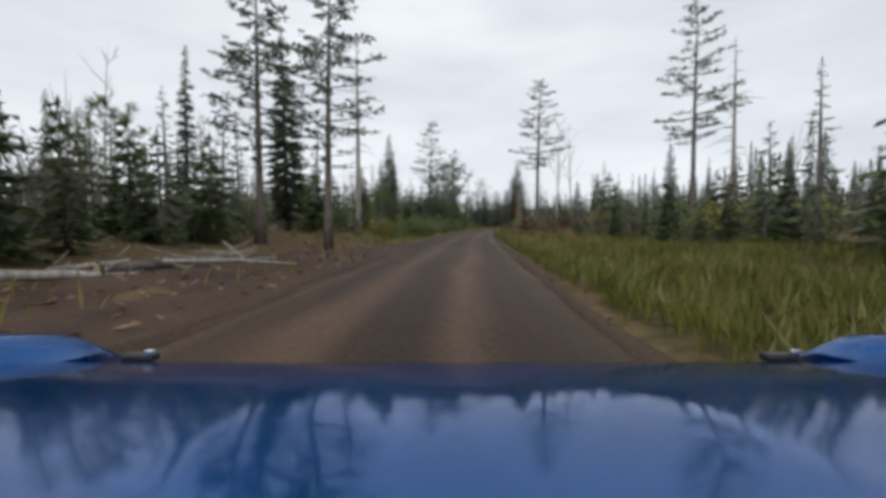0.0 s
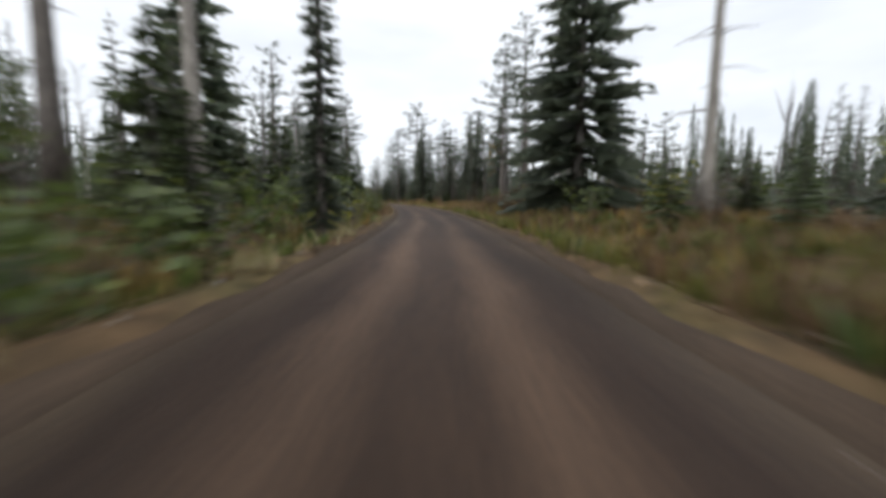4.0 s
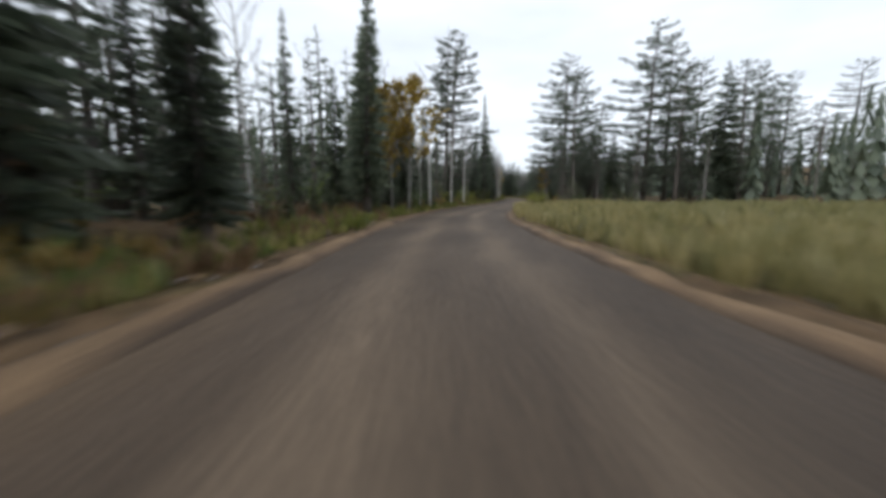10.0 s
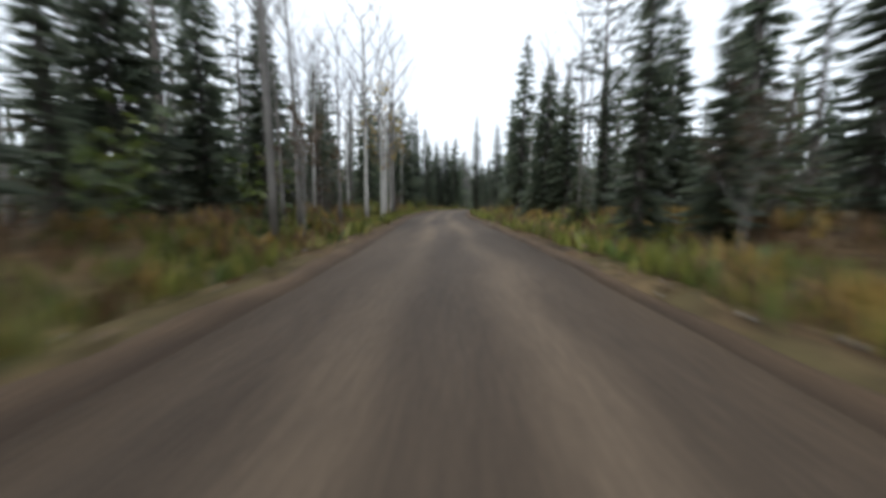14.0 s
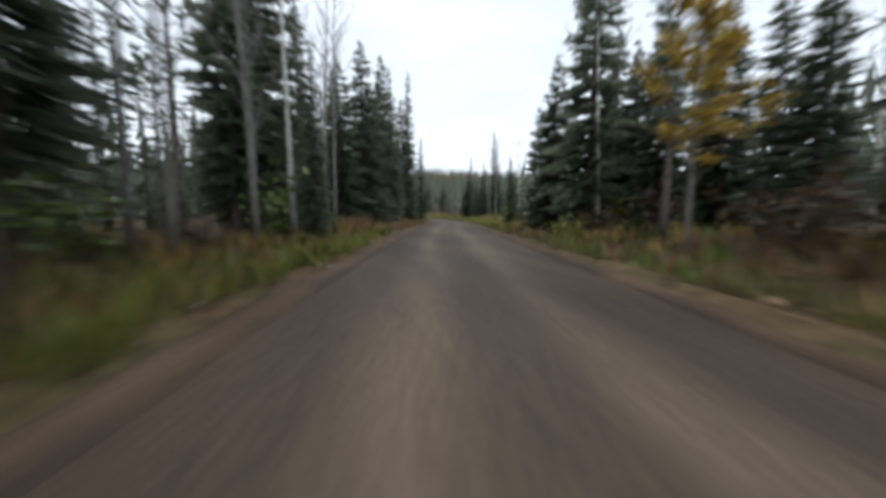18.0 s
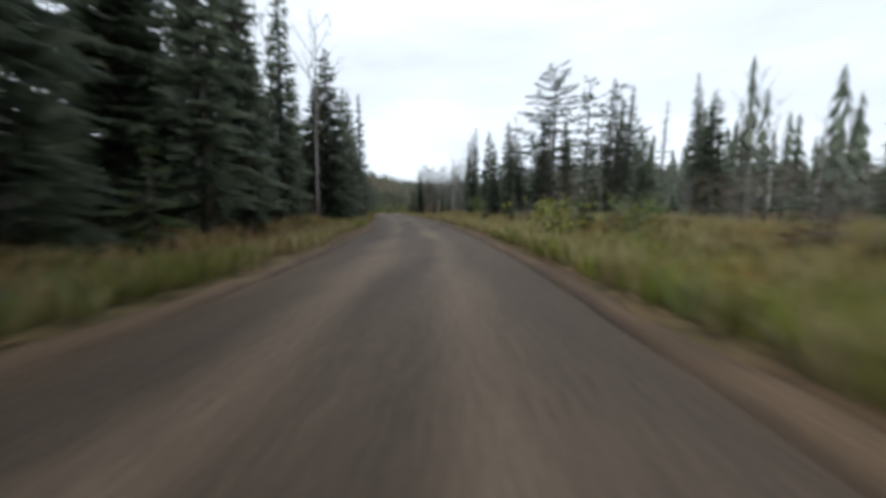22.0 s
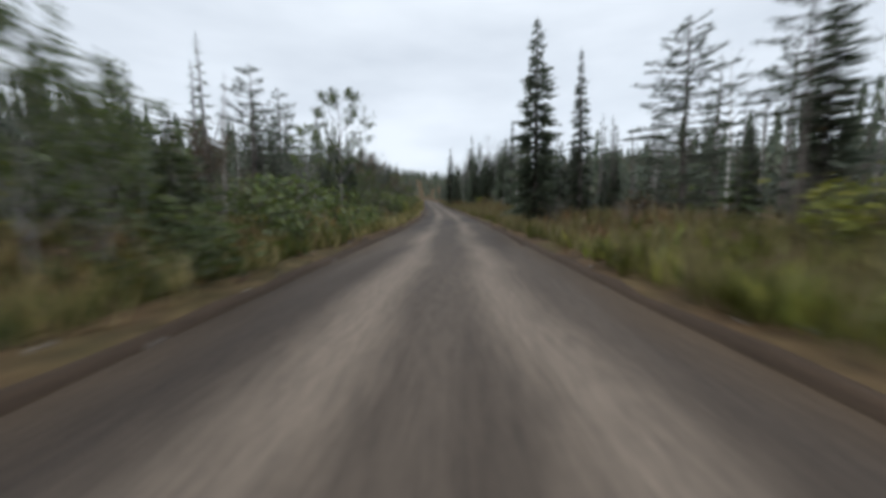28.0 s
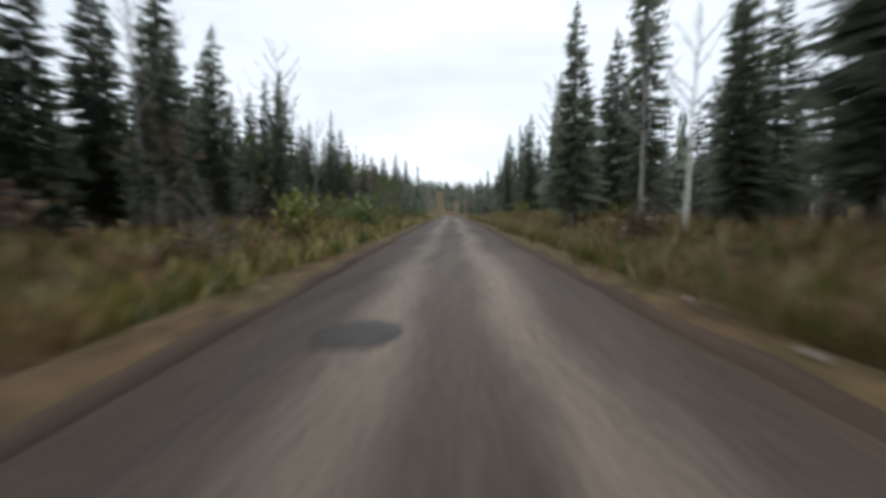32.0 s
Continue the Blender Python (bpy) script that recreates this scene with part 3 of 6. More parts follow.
def make_spruce(name, h, spread, rnd, dense=1.0, bare=0.1, green=None, label="", r=None, twigs=6):
    """A spruce or fir: whorls of drooping boughs that shorten towards the tip, with hanging twigs."""
    root = tagged(new(name), label, "spruce tree", "conifers of the forest")
    tm, axis = trunk_mesh(h, r or h * 0.012 + 0.03, rnd, SPRUCE_BARK, 0.012, 6, 7, 6)
    part("trunk", tm, None, root)
    g = Geo()
    z = bare * h
    step = 0.36 * (h / 12) ** 0.5 / dense ** 0.5
    while z < h * 0.985:
        k = z / h
        reach = spread * (1 - k) ** 0.82 * (0.35 + 0.65 * min(1, (k - bare + 0.04) / 0.12)) + 0.12
        count = max(3, int((6.5 * (1 - k) + 3.0) * dense ** 0.5))
        turn = rnd.uniform(0, 6.28)
        p0 = axis(k)
        for i in range(count):
            if rnd.random() < 0.08:
                continue
            a = turn + 6.283 * i / count + rnd.uniform(-0.35, 0.35)
            ln = reach * rnd.uniform(0.62, 1.18)
            droop = (0.42 * (1 - k) - 0.28 * k) * ln * rnd.uniform(0.7, 1.3)
            zz = rnd.uniform(-0.15, 0.15) * step
            p0 = axis(min(0.985, max(bare * 0.8, k + rnd.uniform(-0.75, 0.75) * step / h)))
            tip = p0 + spin((ln, 0, -droop + zz), a)
            mid = p0 + spin((ln * 0.55, 0, -droop * 0.35 + zz), a)
            side = spin((0, 0.13 * ln + 0.05, 0), a)
            inner = p0.lerp(mid, 0.75)
            g.add([p0, inner + side, mid.lerp(tip, 0.25), inner - side + Vector((0, 0, -0.10 * ln))], [(0, 1, 2, 3)])
            g.add([p0 + Vector((0, 0, 0.03)), mid, tip, mid + Vector((0, 0, -0.16 * ln - 0.05))], [(0, 1, 2, 3)])
            for j in range(twigs if ln > 0.45 else 2):
                q = 0.25 + 0.75 * (j + rnd.random()) / twigs
                at = p0.lerp(mid, q / 0.55) if q < 0.55 else mid.lerp(tip, (q - 0.55) / 0.45)
                sgn = 1 if j % 2 else -1
                tw = 0.36 * ln * (1.15 - q) + 0.12
                end = at + spin((tw * rnd.uniform(0.4, 0.9), sgn * tw, -tw * rnd.uniform(0.1, 0.7)), a)
                g.blade(at, end, spin((0.045 + 0.022 * ln, -0.03 * sgn, 0.015), a), 0.45)
        z += step * (0.55 + 0.6 * (1 - k))
    for i in range(4):
        p = axis(0.965)
        g.blade(p, axis(1.0) + Vector((0, 0, 0.06 * i)), spin((0.05, 0, 0), i * 0.8), 0.3)
    part("crown", g.mesh("crown", green or SPRUCE_GREEN), None, root)
    return root


def make_pine(name, h, spread, rnd, bare=0.3, tiers=12, label="", ragged=0.25, lush=1.0):
    """A white pine: a bare lower trunk, then tiers of level limbs with upturned plumes of needles, gaps between them."""
    root = tagged(new(name), label, "pine tree", "conifers of the forest")
    tm, axis = trunk_mesh(h, h * 0.0115 + 0.03, rnd, PINE_BARK, 0.018, 8, 9, 9)
    part("trunk", tm, None, root)
    limbs, g = Geo(), Geo()
    for t in range(tiers):
        k = bare + (0.97 - bare) * (t + rnd.uniform(-0.25, 0.25)) / (tiers - 0.5)
        k = min(max(k, bare * 0.9), 0.975)
        form = min(1, (k - bare) / 0.22 + 0.45) * (1 - max(0, (k - 0.45) / 0.58)) ** 0.75 + 0.10
        count = rnd.choice((3, 4, 4, 5))
        turn = rnd.uniform(0, 6.28)
        p0 = axis(k)
        for i in range(count):
            if rnd.random() < ragged * 0.6:
                continue
            a = turn + 6.283 * i / count + rnd.uniform(-0.4, 0.4)
            p0 = axis(min(0.98, max(0.03, k + rnd.uniform(-0.55, 0.55) * (0.97 - bare) / tiers)))
            ln = spread * form * rnd.uniform(0.6, 1.2)
            rise = ln * (0.10 + 0.45 * max(0, k - 0.55)) * rnd.uniform(0.2, 1.6)
            mid = p0 + spin((ln * 0.55, rnd.uniform(-0.1, 0.1) * ln, rise * 0.2), a)
            tip = p0 + spin((ln, rnd.uniform(-0.15, 0.15) * ln, rise), a)
            limbs.tube([p0, mid, tip], [0.02 + 0.012 * ln, 0.012 + 0.006 * ln, 0.008], 4, False)
            tufts = 2 + int(ln * 1.9 * lush)
            for j in range(tufts):
                q = 0.32 + 0.70 * (j + rnd.random()) / tufts
                at = (p0.lerp(mid, q / 0.55) if q < 0.55 else mid.lerp(tip, (q - 0.55) / 0.45)) + spin((0, rnd.uniform(-0.32, 0.32) * ln * (1.2 - q) + rnd.uniform(-0.12, 0.12), rnd.uniform(-0.02, 0.12)), a)
                size = rnd.uniform(0.36, 0.62) / lush ** 0.5 * (0.7 + 0.12 * ln)
                for m in range(5):
                    b = rnd.uniform(0, 6.28)
                    up = rnd.uniform(-0.25, 0.75)
                    d = spin((math.cos(up), 0, math.sin(up)), b) * size * rnd.uniform(0.7, 1.2)
                    g.blade(at, at + d, spin((0, 0.085 * size / 0.4, rnd.uniform(-0.04, 0.04)), b), 0.6)
    part("crown", two_mesh("crown", limbs, TWIG_BARK, g, PINE_GREEN), None, root)
    return root


def make_broadleaf(name, h, spread, rnd, skin, leaf=None, leaves=0, bare=0.35, limbs_n=13, label="", category="tree", size=0.16, twigs=5):
    """A birch, aspen or maple: trunk, forking limbs, fine twigs, and leaves where it still has them."""
    root = tagged(new(name), label, category, "broadleaved trees")
    tm, axis = trunk_mesh(h * 0.96, h * 0.0062 + 0.025, rnd, skin, 0.03, 7, 8, 0, 1.3)
    part("trunk", tm, None, root)
    limbs, g, ends = Geo(), Geo(), []
    for i in range(limbs_n):
        k = bare + (0.97 - bare) * (i + rnd.random()) / limbs_n
        a = i * 2.4 + rnd.uniform(-0.5, 0.5)
        ln = spread * (1.15 - k) * rnd.uniform(0.75, 1.25) + 0.3
        p0 = axis(k * 0.99)
        mid = p0 + spin((ln * 0.45, rnd.uniform(-0.15, 0.15) * ln, ln * 0.55), a)
        tip = p0 + spin((ln * 0.85, rnd.uniform(-0.2, 0.2) * ln, ln * 1.25), a)
        limbs.tube([p0, mid, tip], [0.012 + 0.011 * ln, 0.01 + 0.006 * ln, 0.006], 4, False)
        for j in range(twigs):
            q = rnd.uniform(0.3, 1.0)
            s = p0.lerp(mid, q / 0.5) if q < 0.5 else mid.lerp(tip, (q - 0.5) / 0.5)
            b = a + rnd.uniform(-1.4, 1.4)
            tl = ln * rnd.uniform(0.25, 0.5)
            e = s + spin((tl * 0.7, 0, tl * rnd.uniform(0.3, 1.1)), b)
            limbs.tube([s, e], [0.014, 0.005], 3, False)
            ends.append((s, e))
            for m in range(3):
                s2 = s.lerp(e, rnd.uniform(0.3, 1.0))
                b2 = b + rnd.uniform(-1.2, 1.2)
                e2 = s2 + spin((tl * 0.35, 0, tl * rnd.uniform(-0.05, 0.5)), b2)
                limbs.blade(s2, e2, (0.006, 0.006, 0), 0.2)
                ends.append((s2, e2))
    for _ in range(leaves):
        s, e = rnd.choice(ends)
        p = s.lerp(e, rnd.uniform(0.2, 1.1)) + Vector((rnd.gauss(0, 0.14), rnd.gauss(0, 0.14), rnd.gauss(0, 0.12)))
        d = Vector((rnd.gauss(0, 1), rnd.gauss(0, 1), rnd.gauss(-0.3, 0.7))).normalized() * size * rnd.uniform(0.7, 1.3)
        w = d.cross(Vector((rnd.gauss(0, 1), rnd.gauss(0, 1), rnd.gauss(0, 1)))).normalized() * size * 0.36
        g.blade(p, p + d, w, 0.45)
    wood = skin if skin is not BIRCH_BARK else TWIG_BARK
    part("crown", two_mesh("crown", limbs, wood, g, leaf or wood), None, root)
    return root


def make_snag(name, h, rnd, label=""):
    root = tagged(new(name), label, "dead tree", "dead trees")
    tm, axis = trunk_mesh(h, h * 0.010 + 0.04, rnd, DEAD_WOOD, 0.02, 7, 8, 14)
    part("trunk", tm, None, root)
    g = Geo()
    for i in range(16):
        k = rnd.uniform(0.25, 0.97)
        a, ln, p = rnd.uniform(0, 6.28), rnd.uniform(0.4, 1.4) * (1.2 - k), axis(k)
        g.tube([p, p + spin((ln * 0.5, 0, 0.05), a), p + spin((ln, 0, -0.1 * ln), a)], [0.02, 0.012, 0.004], 3, False)
    part("crown", g.mesh("crown", TWIG_BARK), None, root, "bare broken branches")
    return root


def make_bush(name, h, spread, rnd, leaf, leaves, label, size=0.11, stems_n=13):
    root = tagged(new(name), label, "bush", "roadside bushes")
    stems, g = Geo(), Geo()
    for i in range(stems_n):
        a = rnd.uniform(0, 6.28)
        out_, up = spread * rnd.uniform(0.15, 1.0), h * rnd.uniform(0.55, 1.0)
        p0 = spin((rnd.uniform(0, 0.15) * spread, 0, -0.1), a)
        mid, tip = p0 + spin((out_ * 0.35, 0, up * 0.6), a), p0 + spin((out_, 0, up), a + rnd.uniform(-0.3, 0.3))
        stems.tube([p0, mid, tip], [0.014, 0.010, 0.004], 3, False)
        for _ in range(leaves // stems_n):
            q = rnd.uniform(0.2, 1.05)
            s = (p0.lerp(mid, q / 0.55) if q < 0.55 else mid.lerp(tip, (q - 0.55) / 0.45)) + Vector((rnd.gauss(0, 0.17), rnd.gauss(0, 0.17), rnd.gauss(0, 0.12))) * min(1.0, spread)
            s.z = max(s.z, 0.05)
            d = Vector((rnd.gauss(0, 1), rnd.gauss(0, 1), rnd.gauss(0, 0.6))).normalized() * size * rnd.uniform(0.7, 1.4)
            w = d.cross(Vector((rnd.gauss(0, 1), rnd.gauss(0, 1), rnd.gauss(0, 1)))).normalized() * size * 0.4
            g.blade(s, s + d, w, 0.45)
    part("stem", stems.mesh("stem", TWIG_BARK), None, root)
    part("foliage", g.mesh("foliage", leaf), None, root)
    return root


KINDS = {}


def stock(key, ob, h):
    """Keeps the first of a kind to copy from; it is itself planted first."""
    KINDS.setdefault(key, []).append([ob, h, False])


DARK_SPRUCE, PLAIN_PINE = "dark green spruce with drooping boughs in the forest", "tall white pine with tiers of plumed branches"
SPIRE, BARE_BIRCH, BARE_ASPEN = "narrow dark green spire-shaped fir beside the road", "leafless birch with pale bark and fine twigs", "leafless grey-barked aspen in the forest"
rnd = random.Random(11)
for h, s, b in ((13, 2.3, 0.05), (15, 2.2, 0.08), (11, 2.4, 0.03), (17, 2.6, 0.12)):
    stock("spruce", make_spruce("spruce_tree", h, s, rnd, 1.45, b, None, DARK_SPRUCE), h)
for h, s, b in ((13, 2.4, 0.06), (16, 2.5, 0.10), (14, 2.6, 0.12)):
    stock("spruce_back", make_spruce("spruce_tree", h, s, rnd, 0.32, b, None, DARK_SPRUCE, twigs=2), h)
for h, s in ((14, 1.2), (16, 1.35)):
    stock("fir", make_spruce("balsam_fir", h, s, rnd, 1.45, 0.06, None, SPIRE), h)
stock("spire", make_spruce("roadside_spruce", 10.8, 1.65, rnd, 1.5, 0.12, None, "tall narrow spruce with a bare lower trunk beside the road", 0.13), 10.8)
stock("fir_back", make_spruce("balsam_fir", 14, 1.5, rnd, 0.32, 0.1, None, SPIRE, twigs=2), 14)
for h, s in ((4.0, 1.1), (5.5, 1.3), (3.0, 0.95)):
    stock("young", make_spruce("young_spruce", h, s, rnd, 0.8, 0.02, YOUNG_GREEN, "young green spruce in the undergrowth"), h)
for h, s, b, t in ((20, 3.6, 0.32, 16), (22, 4.0, 0.40, 16), (17, 3.4, 0.20, 16), (24, 4.2, 0.46, 15)):
    stock("pine", make_pine("white_pine", h, s, rnd, b, t, PLAIN_PINE, 0.18, 1.9), h)
for h, s, b, t in ((20, 3.4, 0.36, 10), (22, 3.6, 0.45, 9)):
    stock("pine_back", make_pine("white_pine", h, s, rnd, b, t, PLAIN_PINE, lush=0.45), h)
for h, s, b, t in ((19, 4.2, 0.10, 28), (17, 3.9, 0.06, 27), (21, 4.3, 0.14, 28)):
    stock("full_pine", make_pine("white_pine", h, s, rnd, b, t, "full-crowned white pine at the edge of the field", 0.06, 4.2), h)
for h, b in ((18, 0.42), (15, 0.36)):
    stock("crown_pine", make_pine("white_pine", h, 4.2, rnd, b, 14, "tall white pine with a bushy crown and a bare lower trunk", 0.08, 2.8), h)
stock("young_back", make_spruce("young_spruce", 4.5, 1.5, rnd, 0.4, 0.02, YOUNG_GREEN, "young green spruce in the undergrowth", twigs=3), 4.5)
stock("thicket_back", make_bush("bare_bush", 2.6, 1.5, rnd, LEAF_RUST, 90, "nearly leafless brown thicket", 0.13, 16), 2.6)
stock("leafy_back", make_bush("green_bush", 2.2, 1.4, rnd, LEAF_GREEN, 170, "leafy green roadside bush", 0.2, 9), 2.2)
for h, s in ((13, 2.6), (15, 2.4), (11, 2.4)):
    stock("birch", make_broadleaf("bare_birch", h, s, rnd, BIRCH_BARK, None, 0, 0.35, 13, BARE_BIRCH, "birch tree"), h)
for h, s in ((13, 2.8), (16, 2.6)):
    stock("bare", make_broadleaf("bare_aspen", h, s, rnd, GREY_BARK, None, 0, 0.4, 14, BARE_ASPEN, "aspen tree"), h)
stock("birch_back", make_broadleaf("bare_birch", 13, 2.2, rnd, BIRCH_BARK, None, 0, 0.4, 8, BARE_BIRCH, "birch tree", twigs=3), 13)
stock("bare_back", make_broadleaf("bare_aspen", 14, 2.4, rnd, GREY_BARK, None, 0, 0.4, 8, BARE_ASPEN, "aspen tree", twigs=3), 14)
for h, s in ((10, 2.6), (12, 2.4)):
    stock("yellow", make_broadleaf("yellow_aspen", h, s, rnd, GREY_BARK, LEAF_YELLOW, 2600, 0.3, 14, "aspen with golden yellow autumn leaves", "aspen tree", 0.24), h)
for h, s in ((8, 2.8), (10, 3.0)):
    stock("green", make_broadleaf("leafy_alder", h, s, rnd, GREY_BARK, LEAF_GREEN, 2400, 0.2, 16, "broadleaved tree with thinning olive green leaves", "alder tree", 0.17), h)
stock("sparse", make_broadleaf("thinning_birch", 10, 2.2, rnd, BIRCH_BARK, LEAF_YELLOW, 380, 0.3, 13, "pale birch with a few last yellow leaves", "birch tree", 0.17), 10)
stock("rust", make_broadleaf("rusty_maple", 8, 2.4, rnd, GREY_BARK, LEAF_RUST, 800, 0.25, 13, "small maple with sparse rust-brown leaves", "maple tree", 0.2), 8)
for h in (11, 8):
    stock("snag", make_snag("dead_snag", h, rnd, "dead standing trunk with broken grey branches"), h)
stock("bush_green", make_bush("green_bush", 1.7, 1.1, rnd, LEAF_GREEN, 330, "leafy green roadside bush", 0.14), 1.7)
stock("bush_green", make_bush("green_bush", 2.3, 1.5, rnd, LEAF_GREEN, 420, "tall leafy green roadside bush", 0.15), 2.3)
stock("bush_lime", make_bush("lime_bush", 1.5, 1.2, rnd, LEAF_LIME, 330, "bush with yellow-green autumn leaves", 0.14), 1.5)
stock("bush_rust", make_bush("rust_bush", 1.3, 1.0, rnd, LEAF_RUST, 260, "bush with red-brown autumn leaves", 0.13), 1.3)
stock("bush_bare", make_bush("bare_bush", 2.4, 1.3, rnd, LEAF_RUST, 60, "nearly leafless brown thicket", 0.1, 30), 2.4)


def plant(key, x, y, h=None, rnd=RNG, which=None):
    """Plants one of a kind at x, y, h metres high, turned at random."""
    lot = KINDS[key]
    entry = lot[rnd.randrange(len(lot)) if which is None else which]
    ob, own, used = entry
    k = (h or own * rnd.uniform(0.8, 1.15)) / own
    wide = k * rnd.uniform(0.9, 1.12) if k > 0.75 else k ** 0.8 * rnd.uniform(0.9, 1.1)
    m = Matrix.Translation((x, y, float(height(x, y)) - 0.05)) @ Euler((rnd.gauss(0, 0.012), rnd.gauss(0, 0.012), rnd.uniform(0, 6.28))).to_matrix().to_4x4() @ Matrix.Diagonal((wide, wide, k, 1))
    TAKEN.append((x, y))
    if not used:
        entry[2] = True
        ob.matrix_basis = m
        return ob
    keep = ob.matrix_basis.copy()
    ob.matrix_basis = Matrix.Identity(4)
    made = copy_thing(ob, m)
    ob.matrix_basis = keep
    return made


TAKEN, GROVES = [], {}


def grow(key, x, y, h, rnd):
    """Notes one tree of the crowd behind the first rows; plant_groves() joins them, stretch by stretch."""
    lot = KINDS[key]
    ob, own, _ = lot[rnd.randrange(len(lot))]
    k = h / own
    wide = k ** 0.8 * rnd.uniform(0.9, 1.15)
    m = Matrix.Translation((x, y, float(height(x, y)) - 0.05)) @ Matrix.Rotation(rnd.uniform(0, 6.28), 4, "Z") @ Matrix.Diagonal((wide, wide, k, 1))
    GROVES.setdefault((x > float(road_x(y)), int(y // 120)), []).append((ob, m))


def plant_groves():
    for at in sorted(GROVES):
        root = tagged(new("forest_interior"), "crowded dark conifers and bare trunks behind the first row of trees", "woods", kind="stuff")
        gathered = {}
        for ob, m in GROVES[at]:
            for child in ob.children:
                gathered.setdefault(child.name.split(".")[0], []).append((child.data, np.array(m)))
        for name, lot in gathered.items():
            mats, vs, starts, loops, slots, nv, nl = [], [], [], [], [], 0, 0
            for me, m in lot:
                v = np.empty(len(me.vertices) * 3, np.float32)
                me.vertices.foreach_get("co", v)
                vs.append(v.reshape(-1, 3) @ m[:3, :3].T + m[:3, 3])
                li, ls, mi = np.empty(len(me.loops), np.int32), np.empty(len(me.polygons), np.int32), np.empty(len(me.polygons), np.int32)
                me.loops.foreach_get("vertex_index", li)
                me.polygons.foreach_get("loop_start", ls)
                me.polygons.foreach_get("material_index", mi)
                for mat in me.materials:
                    if mat not in mats:
                        mats.append(mat)
                table = np.array([mats.index(mat) for mat in me.materials])
                loops.append(li + nv)
                starts.append(ls + nl)
                slots.append(table[mi])
                nv, nl = nv + len(me.vertices), nl + len(me.loops)
            joined = bpy.data.meshes.new(name + "s")
            v, li, ls, mi = np.concatenate(vs), np.concatenate(loops), np.concatenate(starts), np.concatenate(slots)
            joined.vertices.add(len(v))
            joined.vertices.foreach_set("co", v.astype(np.float32).ravel())
            joined.loops.add(len(li))
            joined.loops.foreach_set("vertex_index", li)
            joined.polygons.add(len(ls))
            joined.polygons.foreach_set("loop_start", ls)
            for mat in mats:
                joined.materials.append(mat)
            joined.polygons.foreach_set("material_index", mi.astype(np.int32))
            joined.update(calc_edges=True)
            tagged(part(name + "s", joined, None, root), kind="stuff")


LANDMARKS = [  # kind, place, height
    ("young", -10.7, 11.1, 3.0), ("pine", -5.5, 18.5, 12.0), ("green", -16.0, 19.0, 5.5), ("pine", -9.0, 19.2, 11.9), ("snag", 20.1, 28.0, 13.2),
    ("spruce", 16.0, 28.5, 5.9), ("pine", 18.2, 29.4, 15.8), ("fir", -19.3, 29.5, 12.6), ("snag", -6.6, 29.9, 13.7), ("spruce", -12.9, 32.2, 15.1),
    ("bush_rust", 9.5, 32.6, 1.4), ("bush_green", -2.3, 33.1, 2.0), ("bush_rust", 9.4, 33.3, 1.4), ("bush_green", -3.2, 33.7, 2.6), ("bush_green", -2.2, 34.2, 2.0),
    ("bush_rust", 9.5, 34.8, 1.4), ("bush_rust", 9.6, 36.6, 1.4), ("birch", -8.5, 37.0, 4.7), ("spruce", -7.6, 37.4, 4.3), ("bush_green", -2.7, 37.7, 2.6),
]
for key, x, y, h in LANDMARKS:
    plant(key, x, y, h if h < 3.5 else 1.05 * h + 0.5)
LANDMARKS = [  # kind, place, height
    ("bush_green", -1.9, 38.0, 2.0), ("bush_rust", 10.0, 40.1, 1.4), ("bush_green", -1.6, 41.0, 2.0), ("snag", -14.0, 42.6, 8.0), ("spruce", -7.4, 46.0, 7.2),
    ("bush_green", -1.5, 47.6, 2.6), ("bush_green", -0.5, 48.8, 2.0), ("spruce", -6.9, 49.5, 10.7), ("fir", -6.8, 50.5, 9.3), ("birch", 14.6, 52.4, 14.4),
    ("bare", 16.8, 53.5, 13.5), ("spruce", 21.1, 55.5, 7.3), ("spruce", 18.2, 64.3, 5.4), ("pine", 16.5, 72.0, 25.0), ("pine", -8.5, 68.2, 7.6),
    ("pine", -0.3, 68.4, 9.8), ("fir", 20.8, 68.6, 5.7), ("pine", -2.2, 69.3, 9.3), ("pine", -2.9, 71.2, 17.9), ("spruce", 26.0, 78.3, 8.7),
]
for key, x, y, h in LANDMARKS:
    plant(key, x, y, h if h < 3.5 else 1.05 * h + 0.5)
LANDMARKS = [  # kind, place, height
    ("green", 0.4, 82.2, 11.9), ("bare", 13.9, 77.0, 11.5), ("pine", -2.3, 89.7, 6.6), ("young", 16.9, 91.8, 2.4), ("bare", 2.2, 94.0, 9.7),
    ("bare", 15.2, 80.5, 12.5), ("young", 24.8, 96.5, 4.1), ("snag", 22.8, 97.4, 7.5), ("yellow", 18.1, 99.6, 5.4), ("young", 29.2, 99.9, 5.0),
    ("spruce", 2.3, 101.3, 10.9), ("pine", 25.5, 102.3, 6.9), ("snag", 20.9, 112.2, 12.3), ("snag", 6.3, 112.5, 13.7), ("pine", 2.0, 113.8, 21.1),
    ("fir", 9.0, 115.1, 11.3), ("spruce", 1.9, 122.7, 14.0), ("spruce", 22.1, 123.1, 18.4), ("pine", 23.4, 135.8, 15.4), ("pine", 24.7, 147.9, 18.5),
]
for key, x, y, h in LANDMARKS:
    plant(key, x, y, h if h < 3.5 else 1.05 * h + 0.5)
